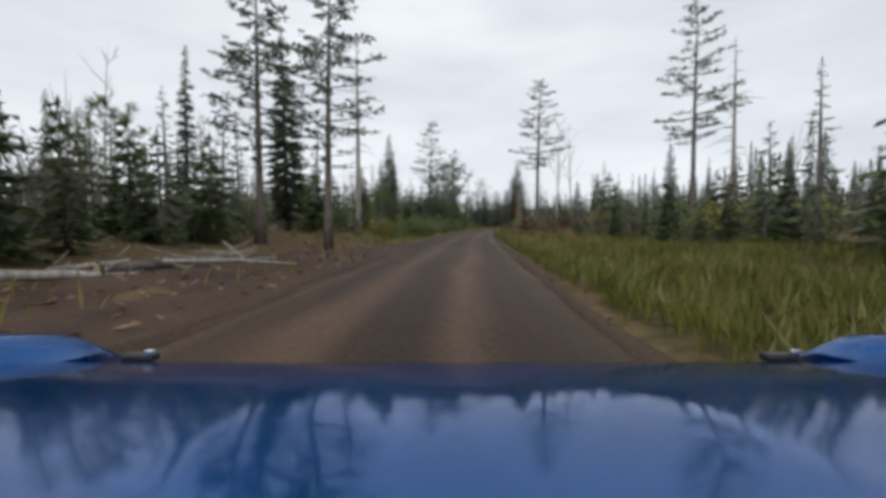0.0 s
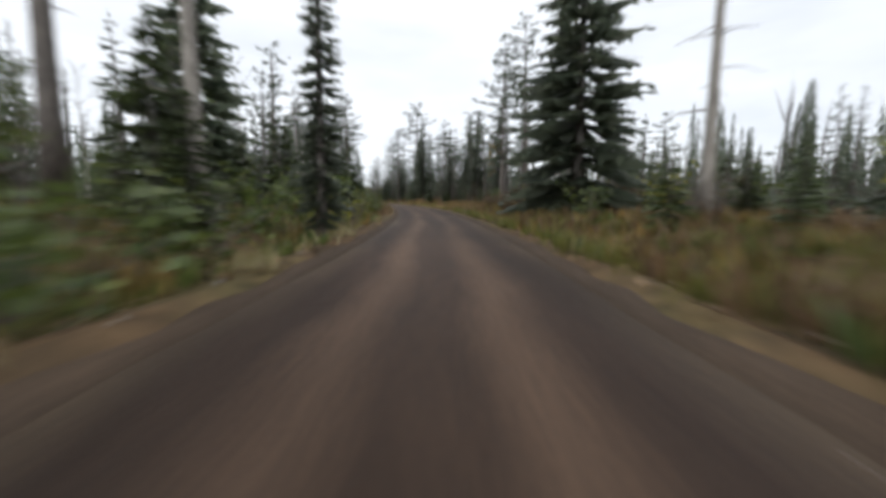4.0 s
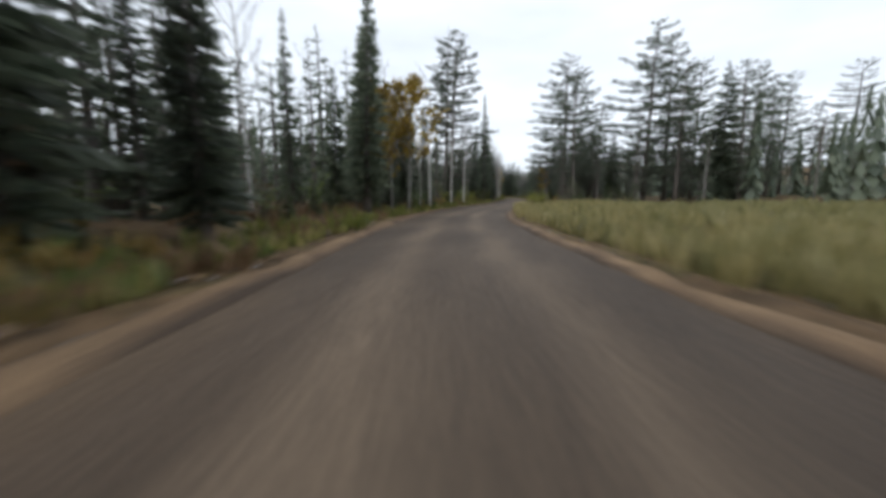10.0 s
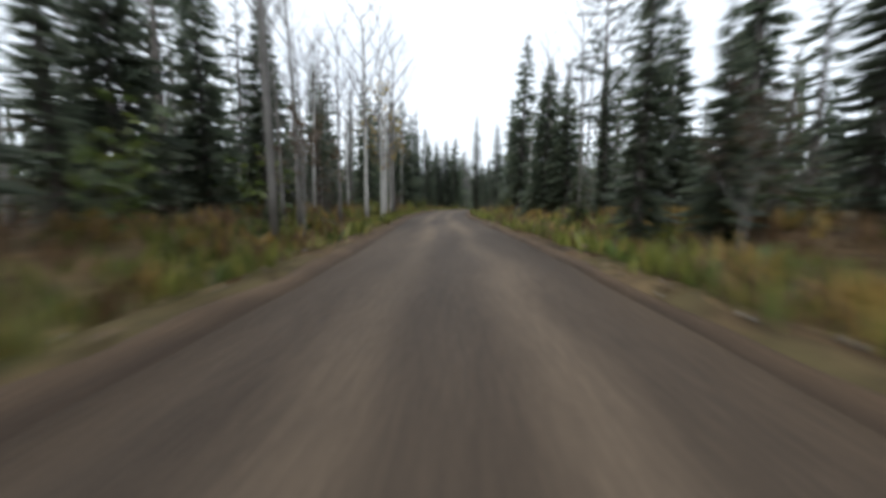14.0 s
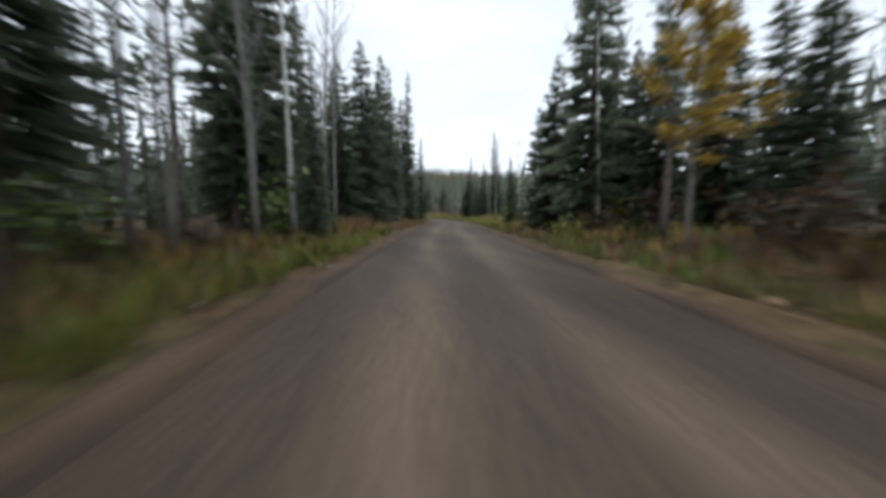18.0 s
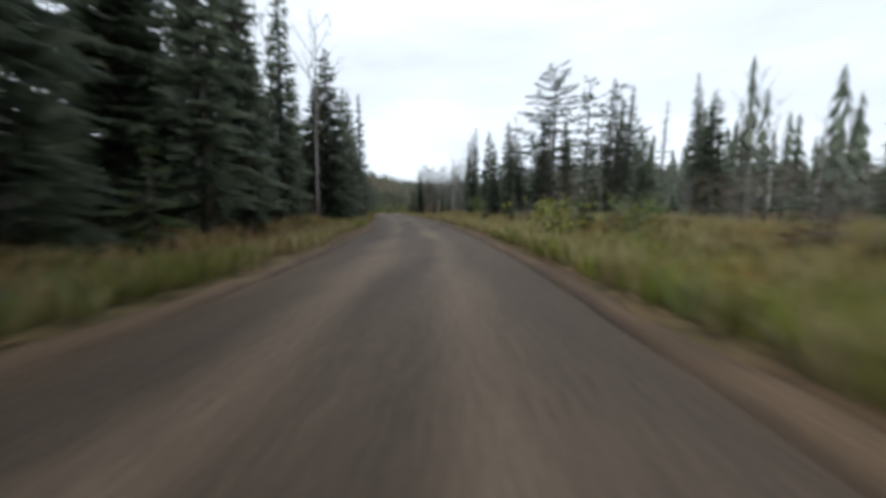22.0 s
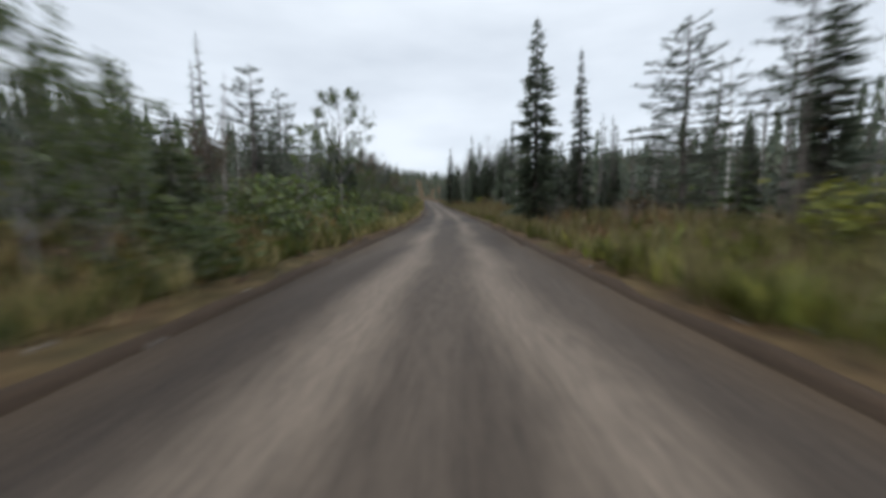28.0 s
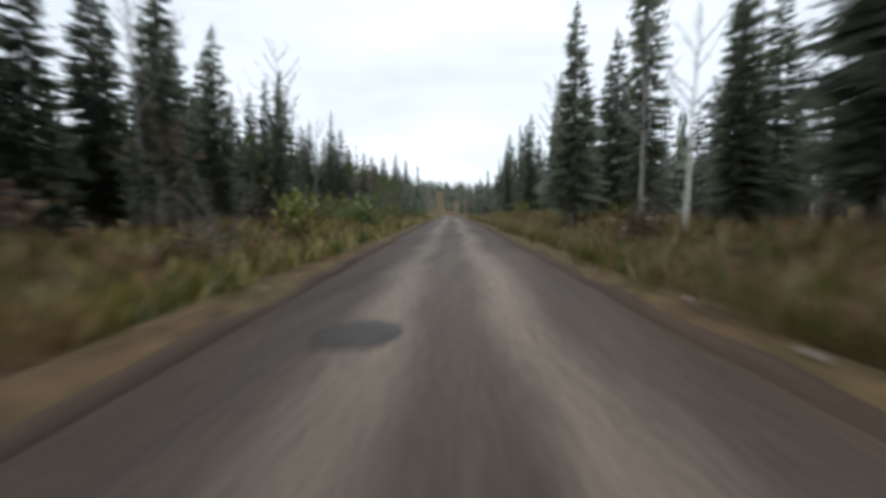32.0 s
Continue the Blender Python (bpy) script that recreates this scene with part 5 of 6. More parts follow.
FOREST = [
    (-60, 30, -1, 5.5, 12, 15.0, 2.6, 5.5, MIX_YOUNG), (30, 140, -1, 3.4, 11, 13.0, 3.0, 6.5, ("young", "spruce", "young", "green", "spruce", "bush_green", "young", "bush_bare")), (26, 142, -1, 1.5, 4.6, 26.0, 1.4, 2.6, ("bush_green", "bush_green", "bush_green", "bush_bare", "bush_lime")), (-60, 150, -1, 9, 30, 4.8, 6.0, 11.5, ("spruce_back", "young", "spruce_back", "fir_back", "birch_back")),
    (-60, 24, 1, 6.5, 14, 9.0, 1.6, 3.6, ("young", "bush_green", "young", "bush_lime")), (24, 145, 1, 4.0, 13, 11.0, 1.5, 3.6, MIX_LOW), (-60, 150, 1, 10, 34, 4.6, 5.0, 10.0, ("spruce_back", "young", "fir_back", "bush_bare")),
    (138, 214, -1, 5.5, 13, 4.0, 11, 18, MIX_PINE), (138, 214, -1, 11, 34, 4.0, 10, 17, BACK), (130, 228, -1, 3.0, 9, 6.0, 1.2, 3.4, MIX_EDGE),
    (150, 226, 1, 6.5, 13, 3.0, 11, 19, MIX_PINE), (150, 226, 1, 11, 34, 4.0, 10, 18, BACK), (140, 228, 1, 3.0, 9, 6.0, 1.2, 3.2, ("young", "bush_rust", "bush_bare", "bush_green", "young")),
    (212, 272, -1, 5.2, 12, 8.0, 11, 17, ("spruce", "pine", "fir", "spruce", "bare", "spruce")), (212, 270, -1, 10, 30, 5.4, 10, 17, BACK), (225, 308, 1, 44, 52, 3.4, 8, 15, ("full_pine", "full_pine", "spruce", "full_pine")), (225, 308, 1, 50, 70, 3.0, 10, 15, ("full_pine", "spruce", "full_pine", "fir")), (228, 304, 1, 43, 49, 9, 1.6, 4.5, ("young", "bush_bare", "bush_green", "young")),
    (268, 304, -1, 4.2, 11, 4.5, 8, 15, MIX_BIRCH), (304, 334, -1, 5.5, 12, 3.2, 7, 13, ("birch", "bare", "pine", "birch", "spruce", "bare")), (284, 304, -1, 4.6, 10, 9.0, 10, 16, ("spruce", "spruce", "birch", "fir")), (334, 358, -1, 5.4, 12, 9.0, 10, 15, ("spruce", "fir", "birch", "spruce", "fir", "bare")), (358, 400, -1, 5.0, 12, 12.0, 10, 15, ("spruce", "bare", "spruce", "spruce", "fir", "birch")), (400, 500, -1, 4.6, 11, 10.0, 12, 18, ("spruce", "spruce", "bare", "fir", "spruce", "birch")), (268, 484, -1, 10, 30, 5.0, 9, 16, BACK), (262, 484, -1, 2.4, 6, 6.0, 0.9, 2.6, MIX_EDGE),
    (306, 350, 1, 9.5, 15, 1.3, 8, 12, ("pine", "crown_pine", "pine")), (306, 350, 1, 16, 32, 1.6, 8, 13, BACK), (350, 486, 1, 11, 32, 4.6, 9, 16, BACK), (352, 380, 1, 4.6, 12, 5.0, 7, 11, MIX_DARK), (380, 436, 1, 4.2, 12, 6.5, 8, 16, MIX_DARK), (430, 490, 1, 3.2, 10, 12.0, 1.0, 2.4, ("bush_rust", "bush_bare", "bush_rust", "bush_bare", "young")), (472, 493, 1, 4.8, 11, 9.0, 8.5, 11, ("spruce", "spruce", "fir")), (436, 472, 1, 7.0, 14, 3.0, 5, 9, ("spruce", "bare", "fir", "spruce")), (352, 490, 1, 2.4, 6, 6.0, 0.9, 2.6, MIX_EDGE),
    (500, 590, -1, 4.8, 12, 9.5, 11, 18, ("spruce", "spruce", "fir", "spruce", "birch", "spruce", "bare")), (590, 612, -1, 4.8, 12, 9.0, 8, 13, ("spruce", "fir", "bare", "bare", "spruce")), (606, 652, -1, 6.0, 13, 5.0, 8, 14, ("bare", "birch", "bare", "rust")), (480, 652, -1, 10, 30, 5.2, 10, 17, BACK), (486, 562, 1, 7.0, 30, 3.0, 4, 9, BACK_BARE), (484, 604, 1, 2.6, 8, 5.5, 0.9, 2.3, MIX_EDGE),
    (591, 608, 1, 5.5, 14, 8.0, 8.5, 12, ("spruce", "spruce", "fir", "spruce")), (562, 591, 1, 8.0, 16, 6.0, 2.5, 4.5, ("young", "bare", "bush_bare", "rust")), (592, 700, 1, 12, 32, 4.6, 7, 12, BACK), (562, 592, 1, 15, 32, 3.0, 4, 7, BACK), (606, 645, 1, 5.5, 13, 6.0, 5, 8.5, ("bare", "birch", "rust", "bare", "fir", "bare")), (645, 700, 1, 5.0, 13, 5.5, 6, 10, ("bare", "birch", "rust", "spruce", "fir", "spruce", "spruce")), (606, 645, 1, 2.6, 9, 12.0, 1.0, 2.6, ("bush_bare", "bush_rust", "bush_rust", "young")), (645, 700, 1, 3.0, 8, 5.0, 1.0, 2.6, ("bush_bare", "bush_rust", "young")), (500, 660, -1, 2.6, 6, 4.0, 0.8, 2.2, MIX_EDGE),
    (690, 742, -1, 11, 17, 7.0, 6.5, 9, ("spruce", "green", "bare", "spruce")), (684, 736, -1, 2.6, 9, 13.0, 2.2, 4.6, ("green", "rust", "bush_bare", "bush_green", "bare", "young", "bush_green")), (690, 735, -1, 6, 13, 7, 5, 8, ("bare", "spruce", "rust", "spruce", "birch")), (752, 800, -1, 8.5, 15, 7, 8, 11, ("spruce", "fir", "spruce")), (652, 702, -1, 6.0, 13, 6.0, 6.5, 9.5, ("spruce", "spruce", "bare", "fir", "green")), (757, 790, 1, 8.5, 15, 6, 10, 13, ("spruce", "spruce", "fir")), (740, 860, -1, 10.0, 18, 10.0, 9, 12.5, ("spruce", "spruce", "fir", "bare", "spruce")), (650, 860, -1, 4.5, 12, 5.5, 3.0, 6.5, ("green", "rust", "green", "bare", "bush_bare", "young", "bush_green")), (650, 860, -1, 12, 36, 4.4, 6, 12, BACK), (650, 860, -1, 2.4, 8.5, 12.0, 1.0, 2.8, ("bush_green", "bush_rust", "bush_lime", "bush_green", "bush_bare", "young")),
    (700, 768, 1, 8.0, 15, 5.5, 4, 6.5, ("spruce", "fir", "bare", "spruce")), (769, 860, 1, 5.6, 14, 7.5, 9, 13, ("spruce", "fir", "spruce", "bare", "spruce")), (700, 860, 1, 13, 36, 4.2, 7, 12, BACK),
    (135, 238, -1, 5.5, 16, 9, 1.5, 4.0, UNDER), (150, 236, 1, 6.0, 16, 9, 1.5, 4.0, UNDER), (238, 660, -1, 4.5, 14, 9, 1.3, 3.6, UNDER), (306, 490, 1, 5.0, 15, 9, 1.3, 3.6, UNDER), (490, 606, 1, 9, 18, 10, 1.4, 3.4, UNDER),
    (606, 850, 1, 7.0, 15, 8, 1.2, 3.2, UNDER), (660, 850, -1, 8.0, 16, 8, 1.2, 3.0, UNDER), (-40, 135, -1, 8.0, 18, 7, 1.5, 4.5, UNDER), (-40, 140, 1, 9.0, 20, 7, 1.2, 3.2, UNDER), (660, 860, 1, 3.4, 8, 4.5, 0.8, 1.9, ("bush_green", "bush_lime", "bush_rust", "bush_bare")),
]
for belt, (y0, y1, side, d0, d1, per, low, high, kinds) in enumerate(FOREST):
    rnd = random.Random(230 + belt)
    for _ in range(int((y1 - y0) * (d1 - d0) * per / 100)):
        y = rnd.uniform(y0, y1)
        d = d0 + (d1 - d0) * rnd.random() ** 1.35
        x = float(road_x(y) + side * (edge(y, side) + d))
        key = rnd.choice(kinds)
        small = key.startswith("bush") or key == "young"
        gap = 0.7 if small or high < 4 else 1.3
        if any(abs(x - a) < gap and abs(y - c) < gap for a, c in TAKEN[-900:]):
            continue
        if side > 0 and 321 < y < 354 and d < 6.5 or side < 0 and -30 < y < 25 and d < 7.5:
            continue
        if key == "spruce" and d > 8.5 and not (side > 0 and 225 < y < 310) and y < 690:
            key = "spruce_back"
        if d < 3.6 and key in ("pine", "birch", "bare"):
            key = "fir"
        hh = rnd.uniform(low, high)
        if key.startswith("bush"):
            hh = min(hh, 2.6)
        elif key == "young":
            hh = min(hh, 5.5)
        (grow if key.endswith("_back") else plant)(key, x, y, hh, rnd)
plant_groves()
for lot in KINDS.values():  # patterns that were never planted themselves
    for ob, own, used in lot:
        if not used:
            for child in list(ob.children):
                bpy.data.objects.remove(child)
            bpy.data.objects.remove(ob)


def far_woods(name, y0, y1, side, d0, d1, count, low, high, seed, layers=9):
    """Trees too far off to be counted, as one mass of small conifers and bare crowns."""
    rnd = random.Random(seed)
    g, bare = Geo(), Geo()
    for _ in range(count):
        y = rnd.uniform(y0, y1)
        u = side * rnd.uniform(d0, d1) if side else rnd.uniform(-d1, d1)
        x = float(road_x(y)) + u
        z0 = float(height(x, y)) - 0.3
        h = rnd.uniform(low, high)
        w = h * rnd.uniform(0.10, 0.17)
        base = Vector((x, y, z0))
        if rnd.random() < 0.22:
            for i in range(9):
                a = rnd.uniform(0, 6.28)
                p = base + Vector((0, 0, h * rnd.uniform(0.3, 0.6)))
                bare.blade(p, p + spin((h * 0.16 * rnd.random(), 0, h * rnd.uniform(0.2, 0.42)), a), spin((0, 0.09, 0), a), 0.3)
            bare.blade(base, base + Vector((0, 0, h * 0.9)), (0.12, 0, 0), 0.2)
            continue
        for i in range(layers):
            k0 = 0.05 + 0.9 * i / layers
            r = w * (1 - k0) ** 0.85 + 0.08
            for s in range(4 if layers < 8 else 6 if layers < 12 else 11):
                a = rnd.uniform(0, 6.28)
                p = base + Vector((0, 0, h * min(1, k0 + 1.1 / layers)))
                e = base + spin((r * rnd.uniform(0.6, 1.3), 0, h * (k0 - 0.03)), a)
                g.blade(p, e, spin((0, r * (0.5 if layers < 8 else 0.3 if layers < 12 else 0.085), 0), a), 0.6)
    root = tagged(new(name), "distant dark green conifer woods with bare crowns among them", "woods", kind="stuff")
    part("crowns", g.mesh("crowns", SPRUCE_GREEN), None, root)
    if bare.f:
        part("bare_crowns", bare.mesh("bare_crowns", TWIG_BARK), None, root)


far_woods("far_woods", -80, 260, -1, 30, 100, 460, 9, 15, 1, 13)
far_woods("far_woods", -80, 150, 1, 30, 100, 480, 9, 14, 2, 13)
far_woods("far_woods", 140, 300, 1, 62, 130, 330, 12, 19, 3, 15)
far_woods("far_woods", 230, 860, -1, 29, 75, 900, 10, 17, 4)
far_woods("far_woods", 306, 860, 1, 31, 75, 800, 9, 16, 5)
far_woods("far_woods", -80, 640, -1, 75, 330, 2600, 9, 15, 21, 4)
far_woods("far_woods", -80, 700, 1, 100, 330, 2600, 9, 15, 22, 4)
far_woods("hill_woods", 640, 1040, -1, 60, 300, 2000, 9, 15, 6, 5)
far_woods("hill_woods", 700, 1040, 1, 60, 260, 1400, 9, 15, 7, 5)
far_woods("hill_woods", 860, 1000, -1, 8, 70, 260, 8, 14, 9)
far_woods("hill_woods", 860, 1000, 1, 8, 70, 260, 8, 14, 10)
far_woods("hill_woods", 1000, 1500, 0, 0, 480, 3600, 9, 16, 8, 4)


# ---- grass, ferns, fallen leaves and stones along the road ----
def blades(name, label, y0, y1, side, d0, d1, count, low, high, width, material, seed, clump=0.0, category="grass"):
    r = np.random.RandomState(seed)
    if clump:
        c = max(1, count // 14)
        cy, cd = r.uniform(y0, y1, c), d0 + (d1 - d0) * r.rand(c) ** 1.2
        pick = r.randint(0, c, count)
        y, d = cy[pick] + r.normal(0, clump, count), np.maximum(cd[pick] + r.normal(0, clump, count), d0 * 0.8)
    else:
        y, d = r.uniform(y0, y1, count), d0 + (d1 - d0) * r.rand(count) ** 1.2
    x = road_x(y) + side * (edge(y, side) + d)
    ok = ~((y > 324) & (y < 352) & (d < 5.6)) if side > 0 else ~((y > -30) & (y < 24) & (d < 7.0) & (r.rand(count) < 0.97))
    x, y = x[ok], y[ok]
    count = len(x)
    z = height(x, y) - 0.03
    h, a, w = r.uniform(low, high, count), r.uniform(0, 2 * np.pi, count), width * r.uniform(0.6, 1.4, count)
    lean = r.uniform(0.05, 0.55, count) * h
    b = r.uniform(0, 2 * np.pi, count)
    p = np.stack([x, y, z], -1)
    side_v = np.stack([np.cos(a) * w, np.sin(a) * w, 0 * w], -1)
    bend = np.stack([np.cos(b) * lean, np.sin(b) * lean, h], -1)
    mid = p + bend * [0.3, 0.3, 0.45]
    v = np.stack([p, mid + side_v, p + bend, mid - side_v], 1).reshape(-1, 3)
    f = (np.arange(count)[:, None] * 4 + np.arange(4)[None])
    tagged(new(name, array_mesh(name, v, f, material)), label, category, kind="stuff")


def litter(name, label, y0, y1, side, d0, d1, count, size, material, seed):
    r = np.random.RandomState(seed)
    y, d = r.uniform(y0, y1, count), d0 + (d1 - d0) * r.rand(count) ** 1.1
    x = road_x(y) + side * (edge(y, side) + d)
    p = np.stack([x, y, height(x, y) + r.uniform(0.01, 0.10, count)], -1)
    a, s = r.uniform(0, 6.28, count), size * r.uniform(0.5, 1.5, count)
    d1_ = np.stack([np.cos(a) * s, np.sin(a) * s, r.uniform(-0.4, 0.6, count) * s], -1)
    d2_ = np.stack([-np.sin(a) * s * 0.6, np.cos(a) * s * 0.6, r.uniform(-0.3, 0.3, count) * s], -1)
    v = np.stack([p - d1_, p - d2_, p + d1_, p + d2_], 1).reshape(-1, 3)
    tagged(new(name, array_mesh(name, v, np.arange(count)[:, None] * 4 + np.arange(4)[None], material)), label, "fallen leaves", kind="stuff")


TALL, SHORT, DRY = "tall olive and straw-coloured grass along the road", "short green grass on the road verge", "dry bleached grass beside the road"
for k, (y0, y1, side, d0, d1, count, low, high, width, mat, lab) in enumerate((
        (-20, 150, 1, 0.5, 5, 7000, 0.3, 0.7, 0.016, GRASS_TONE, TALL), (-20, 150, 1, 0.4, 6, 30000, 0.25, 0.65, 0.018, GRASS_LUSH, "olive green grass along the road"),
        (-20, 160, -1, 1.2, 5, 13000, 0.2, 0.55, 0.024, GRASS_GREEN, SHORT), (160, 260, -1, 0.9, 5, 4000, 0.2, 0.5, 0.026, GRASS_GREEN, SHORT), (60, 240, -1, 0.4, 4, 5000, 0.2, 0.55, 0.022, GRASS_DRY, DRY),
        (150, 240, 1, 0.6, 6, 11000, 0.2, 0.55, 0.026, GRASS_GREEN, SHORT),
        (-6, 46, 1, 0.3, 13, 42000, 0.22, 0.5, 0.022, GRASS_LUSH, "olive green grass along the road"),
        (226, 304, 1, 0.4, 9, 14000, 0.4, 0.9, 0.024, GRASS_TONE, TALL), (226, 304, 1, 1.0, 46, 45000, 0.4, 0.85, 0.06, FIELD_TONE, DRY),
        (250, 480, -1, 0.5, 3.5, 6000, 0.2, 0.5, 0.028, GRASS_GREEN, SHORT), (300, 490, 1, 0.5, 3.5, 9000, 0.2, 0.55, 0.028, GRASS_GREEN, SHORT),
        (531, 640, -1, 0.4, 5, 18000, 0.3, 0.7, 0.022, GRASS_TONE, TALL), (490, 600, 1, 0.5, 8, 26000, 0.25, 0.65, 0.03, GRASS_TONE, TALL),
        (555, 610, 1, 0.5, 9, 18000, 0.4, 0.85, 0.022, GRASS_TONE, TALL), (605, 700, 1, 0.5, 5, 8000, 0.3, 0.7, 0.025, GRASS_GREEN, SHORT),
        (640, 850, -1, 0.4, 6, 14000, 0.3, 0.8, 0.026, GRASS_TONE, TALL), (640, 850, -1, 0.6, 6, 22000, 0.3, 0.75, 0.024, GRASS_LUSH, "olive green grass along the road"),
        (690, 850, 1, 0.4, 7, 17000, 0.4, 0.95, 0.022, GRASS_TONE, TALL), (690, 850, 1, 0.4, 6, 16000, 0.3, 0.7, 0.024, GRASS_LUSH, "olive green grass along the road"))):
    blades("grass", lab, y0, y1, side, d0, d1, count, low, high, width, mat, 40 + k, 0.18)
for k, (y0, y1, side, count) in enumerate(((0, 160, -1, 3500), (150, 262, -1, 6000), (20, 240, 1, 6500), (300, 490, -1, 6000), (340, 490, 1, 5000), (486, 600, 1, 6000), (500, 660, -1, 5000), (650, 820, -1, 3500))):
    blades("ferns", "yellow-brown autumn ferns and weeds under the trees", y0, y1, side, 1.2, 7, count, 0.3, 0.7, 0.07, FERN_TONE, 80 + k, 0.22, "ferns")
    blades("weeds", "low leafy green weeds on the verge", y0, y1, side, 0.8, 6, count, 0.2, 0.55, 0.06, LEAF_GREEN, 180 + k, 0.25, "weeds")
for k, (y0, y1, side, count) in enumerate(((262, 330, -1, 2600), (335, 480, -1, 5500), (340, 420, 1, 2600), (486, 575, 1, 9000), (520, 566, -1, 5000), (580, 660, -1, 3600), (640, 700, 1, 2600))):
    blades("yellow_ferns", "low yellow-green autumn ferns at the road's edge", y0, y1, side, 0.5, 3.6, count, 0.25, 0.7, 0.06, FERN_LIME, 340 + k, 0.25, "ferns")
for k, (y0, y1, side, d0, count) in enumerate(((30, 150, 1, 1.0, 14000), (130, 262, -1, 0.6, 12000), (140, 238, 1, 0.8, 9000), (265, 480, -1, 1.0, 12000), (300, 490, 1, 0.8, 14000), (486, 536, -1, 0.8, 9000), (500, 600, 1, 1.5, 6000), (600, 690, 1, 0.8, 12000), (655, 850, -1, 1.2, 9000), (560, 690, -1, 0.7, 9000), (700, 850, 1, 1.0, 12000))):
    blades("dead_bracken", "brown withered bracken and stalks on the verge", y0, y1, side, d0, 8, count, 0.25, 0.75, 0.045, BRACKEN, 260 + k, 0.22, "bracken")
for k, (y0, y1, side) in enumerate(((-20, 150, -1), (145, 262, -1), (100, 235, 1), (240, 480, -1), (300, 490, 1), (480, 700, -1), (490, 700, 1))):
    litter("fallen_leaves", "brown and tan leaves on the forest floor", y0, y1, side, 0.3, 14, 9000, 0.09, LITTER, 120 + k)


def stones(name, y0, y1, side, d0, d1, count, low, high, seed):
    rnd = random.Random(seed)
    ico = bmesh.new()
    bmesh.ops.create_icosphere(ico, subdivisions=1, radius=1)
    shape = [v.co.copy() for v in ico.verts]
    faces = [tuple(v.index for v in f.verts) for f in ico.faces]
    ico.free()
    g = Geo()
    for _ in range(count):
        y = rnd.uniform(y0, y1)
        x = float(road_x(y)) + side * (float(edge(y, side)) + rnd.uniform(d0, d1))
        s = low + (high - low) * rnd.random() ** 3
        p = Vector((x, y, float(height(x, y)) + s * 0.25))
        a, sq = rnd.uniform(0, 6.28), (rnd.uniform(0.8, 1.4), rnd.uniform(0.6, 1.1), rnd.uniform(0.4, 0.8))
        g.add([p + spin((v.x * sq[0] * s * rnd.uniform(0.8, 1.15), v.y * sq[1] * s, v.z * sq[2] * s), a) for v in shape], faces)
    tagged(new(name, g.mesh(name, STONE_MAT)), "scattered grey stones along the road's edge", "stones", kind="stuff")


stones("stones", -10, 400, -1, -0.3, 1.2, 700, 0.015, 0.07, 5)
stones("stones", -10, 400, 1, -0.3, 1.2, 600, 0.015, 0.07, 6)
stones("stones", 400, 830, -1, -0.3, 1.0, 600, 0.015, 0.07, 7)
stones("stones", 400, 830, 1, -0.3, 1.0, 600, 0.015, 0.07, 8)


# ---- logs, stumps, brush and boulders beside the road ----
CUT_WOOD, n, l, b = surface("cut_wood", 0.8, 0, 0.2)
t1 = noise_of(n, l, 18.0, 4.0)
r1 = ramp(n, [(0.3, (0.30, 0.22, 0.13)), (0.7, (0.50, 0.40, 0.27))])
l.new(t1.outputs["Fac"], r1.inputs["Fac"])
l.new(r1.outputs["Color"], b.inputs["Base Color"])


def fallen_log(x, y, length, turn, r, skin, label, lift=0.0, tilt=0.0, seed=1):
    rnd = random.Random(seed)
    z = float(height(x, y)) + r * 0.8 + lift
    root = tagged(new("fallen_log"), label, "fallen log", "logs beside the road")
    root.matrix_basis = pose(x, y, z, 0, tilt, turn)
    g, steps = Geo(), 7
    pts = [(length * (i / (steps - 1) - 0.5), rnd.uniform(-0.05, 0.05), rnd.uniform(-0.03, 0.03)) for i in range(steps)]
    g.tube(pts, [r * (1 - 0.45 * i / (steps - 1)) * rnd.uniform(0.93, 1.07) for i in range(steps)], 9, False)
    for _ in range(5):
        p = Vector(pts[rnd.randrange(1, steps - 1)])
        a = rnd.uniform(0.3, 2.8)
        d = Vector((rnd.uniform(0.1, 0.4), math.cos(a) * 0.35, math.sin(a) * 0.35)) * rnd.uniform(0.5, 1.4)
        g.tube([p, p + d], [0.03, 0.012], 5)
    part("stem", g.mesh("stem", skin, True), None, root)
    for k in (0, steps - 1):
        c = Geo()
        p, rr = Vector(pts[k]), r * (1 if k == 0 else 0.55) * 0.99
        ring = [p + Vector((0, rr * math.cos(i * 0.7), rr * math.sin(i * 0.7))) for i in range(9)]
        c.add(ring + [p + Vector((-0.01 if k == 0 else 0.01, 0, 0))], [(i, (i + 1) % 9, 9) for i in range(9)])
        part("cut_end", c.mesh("cut_end", CUT_WOOD), None, root, "pale sawn end")
    return root


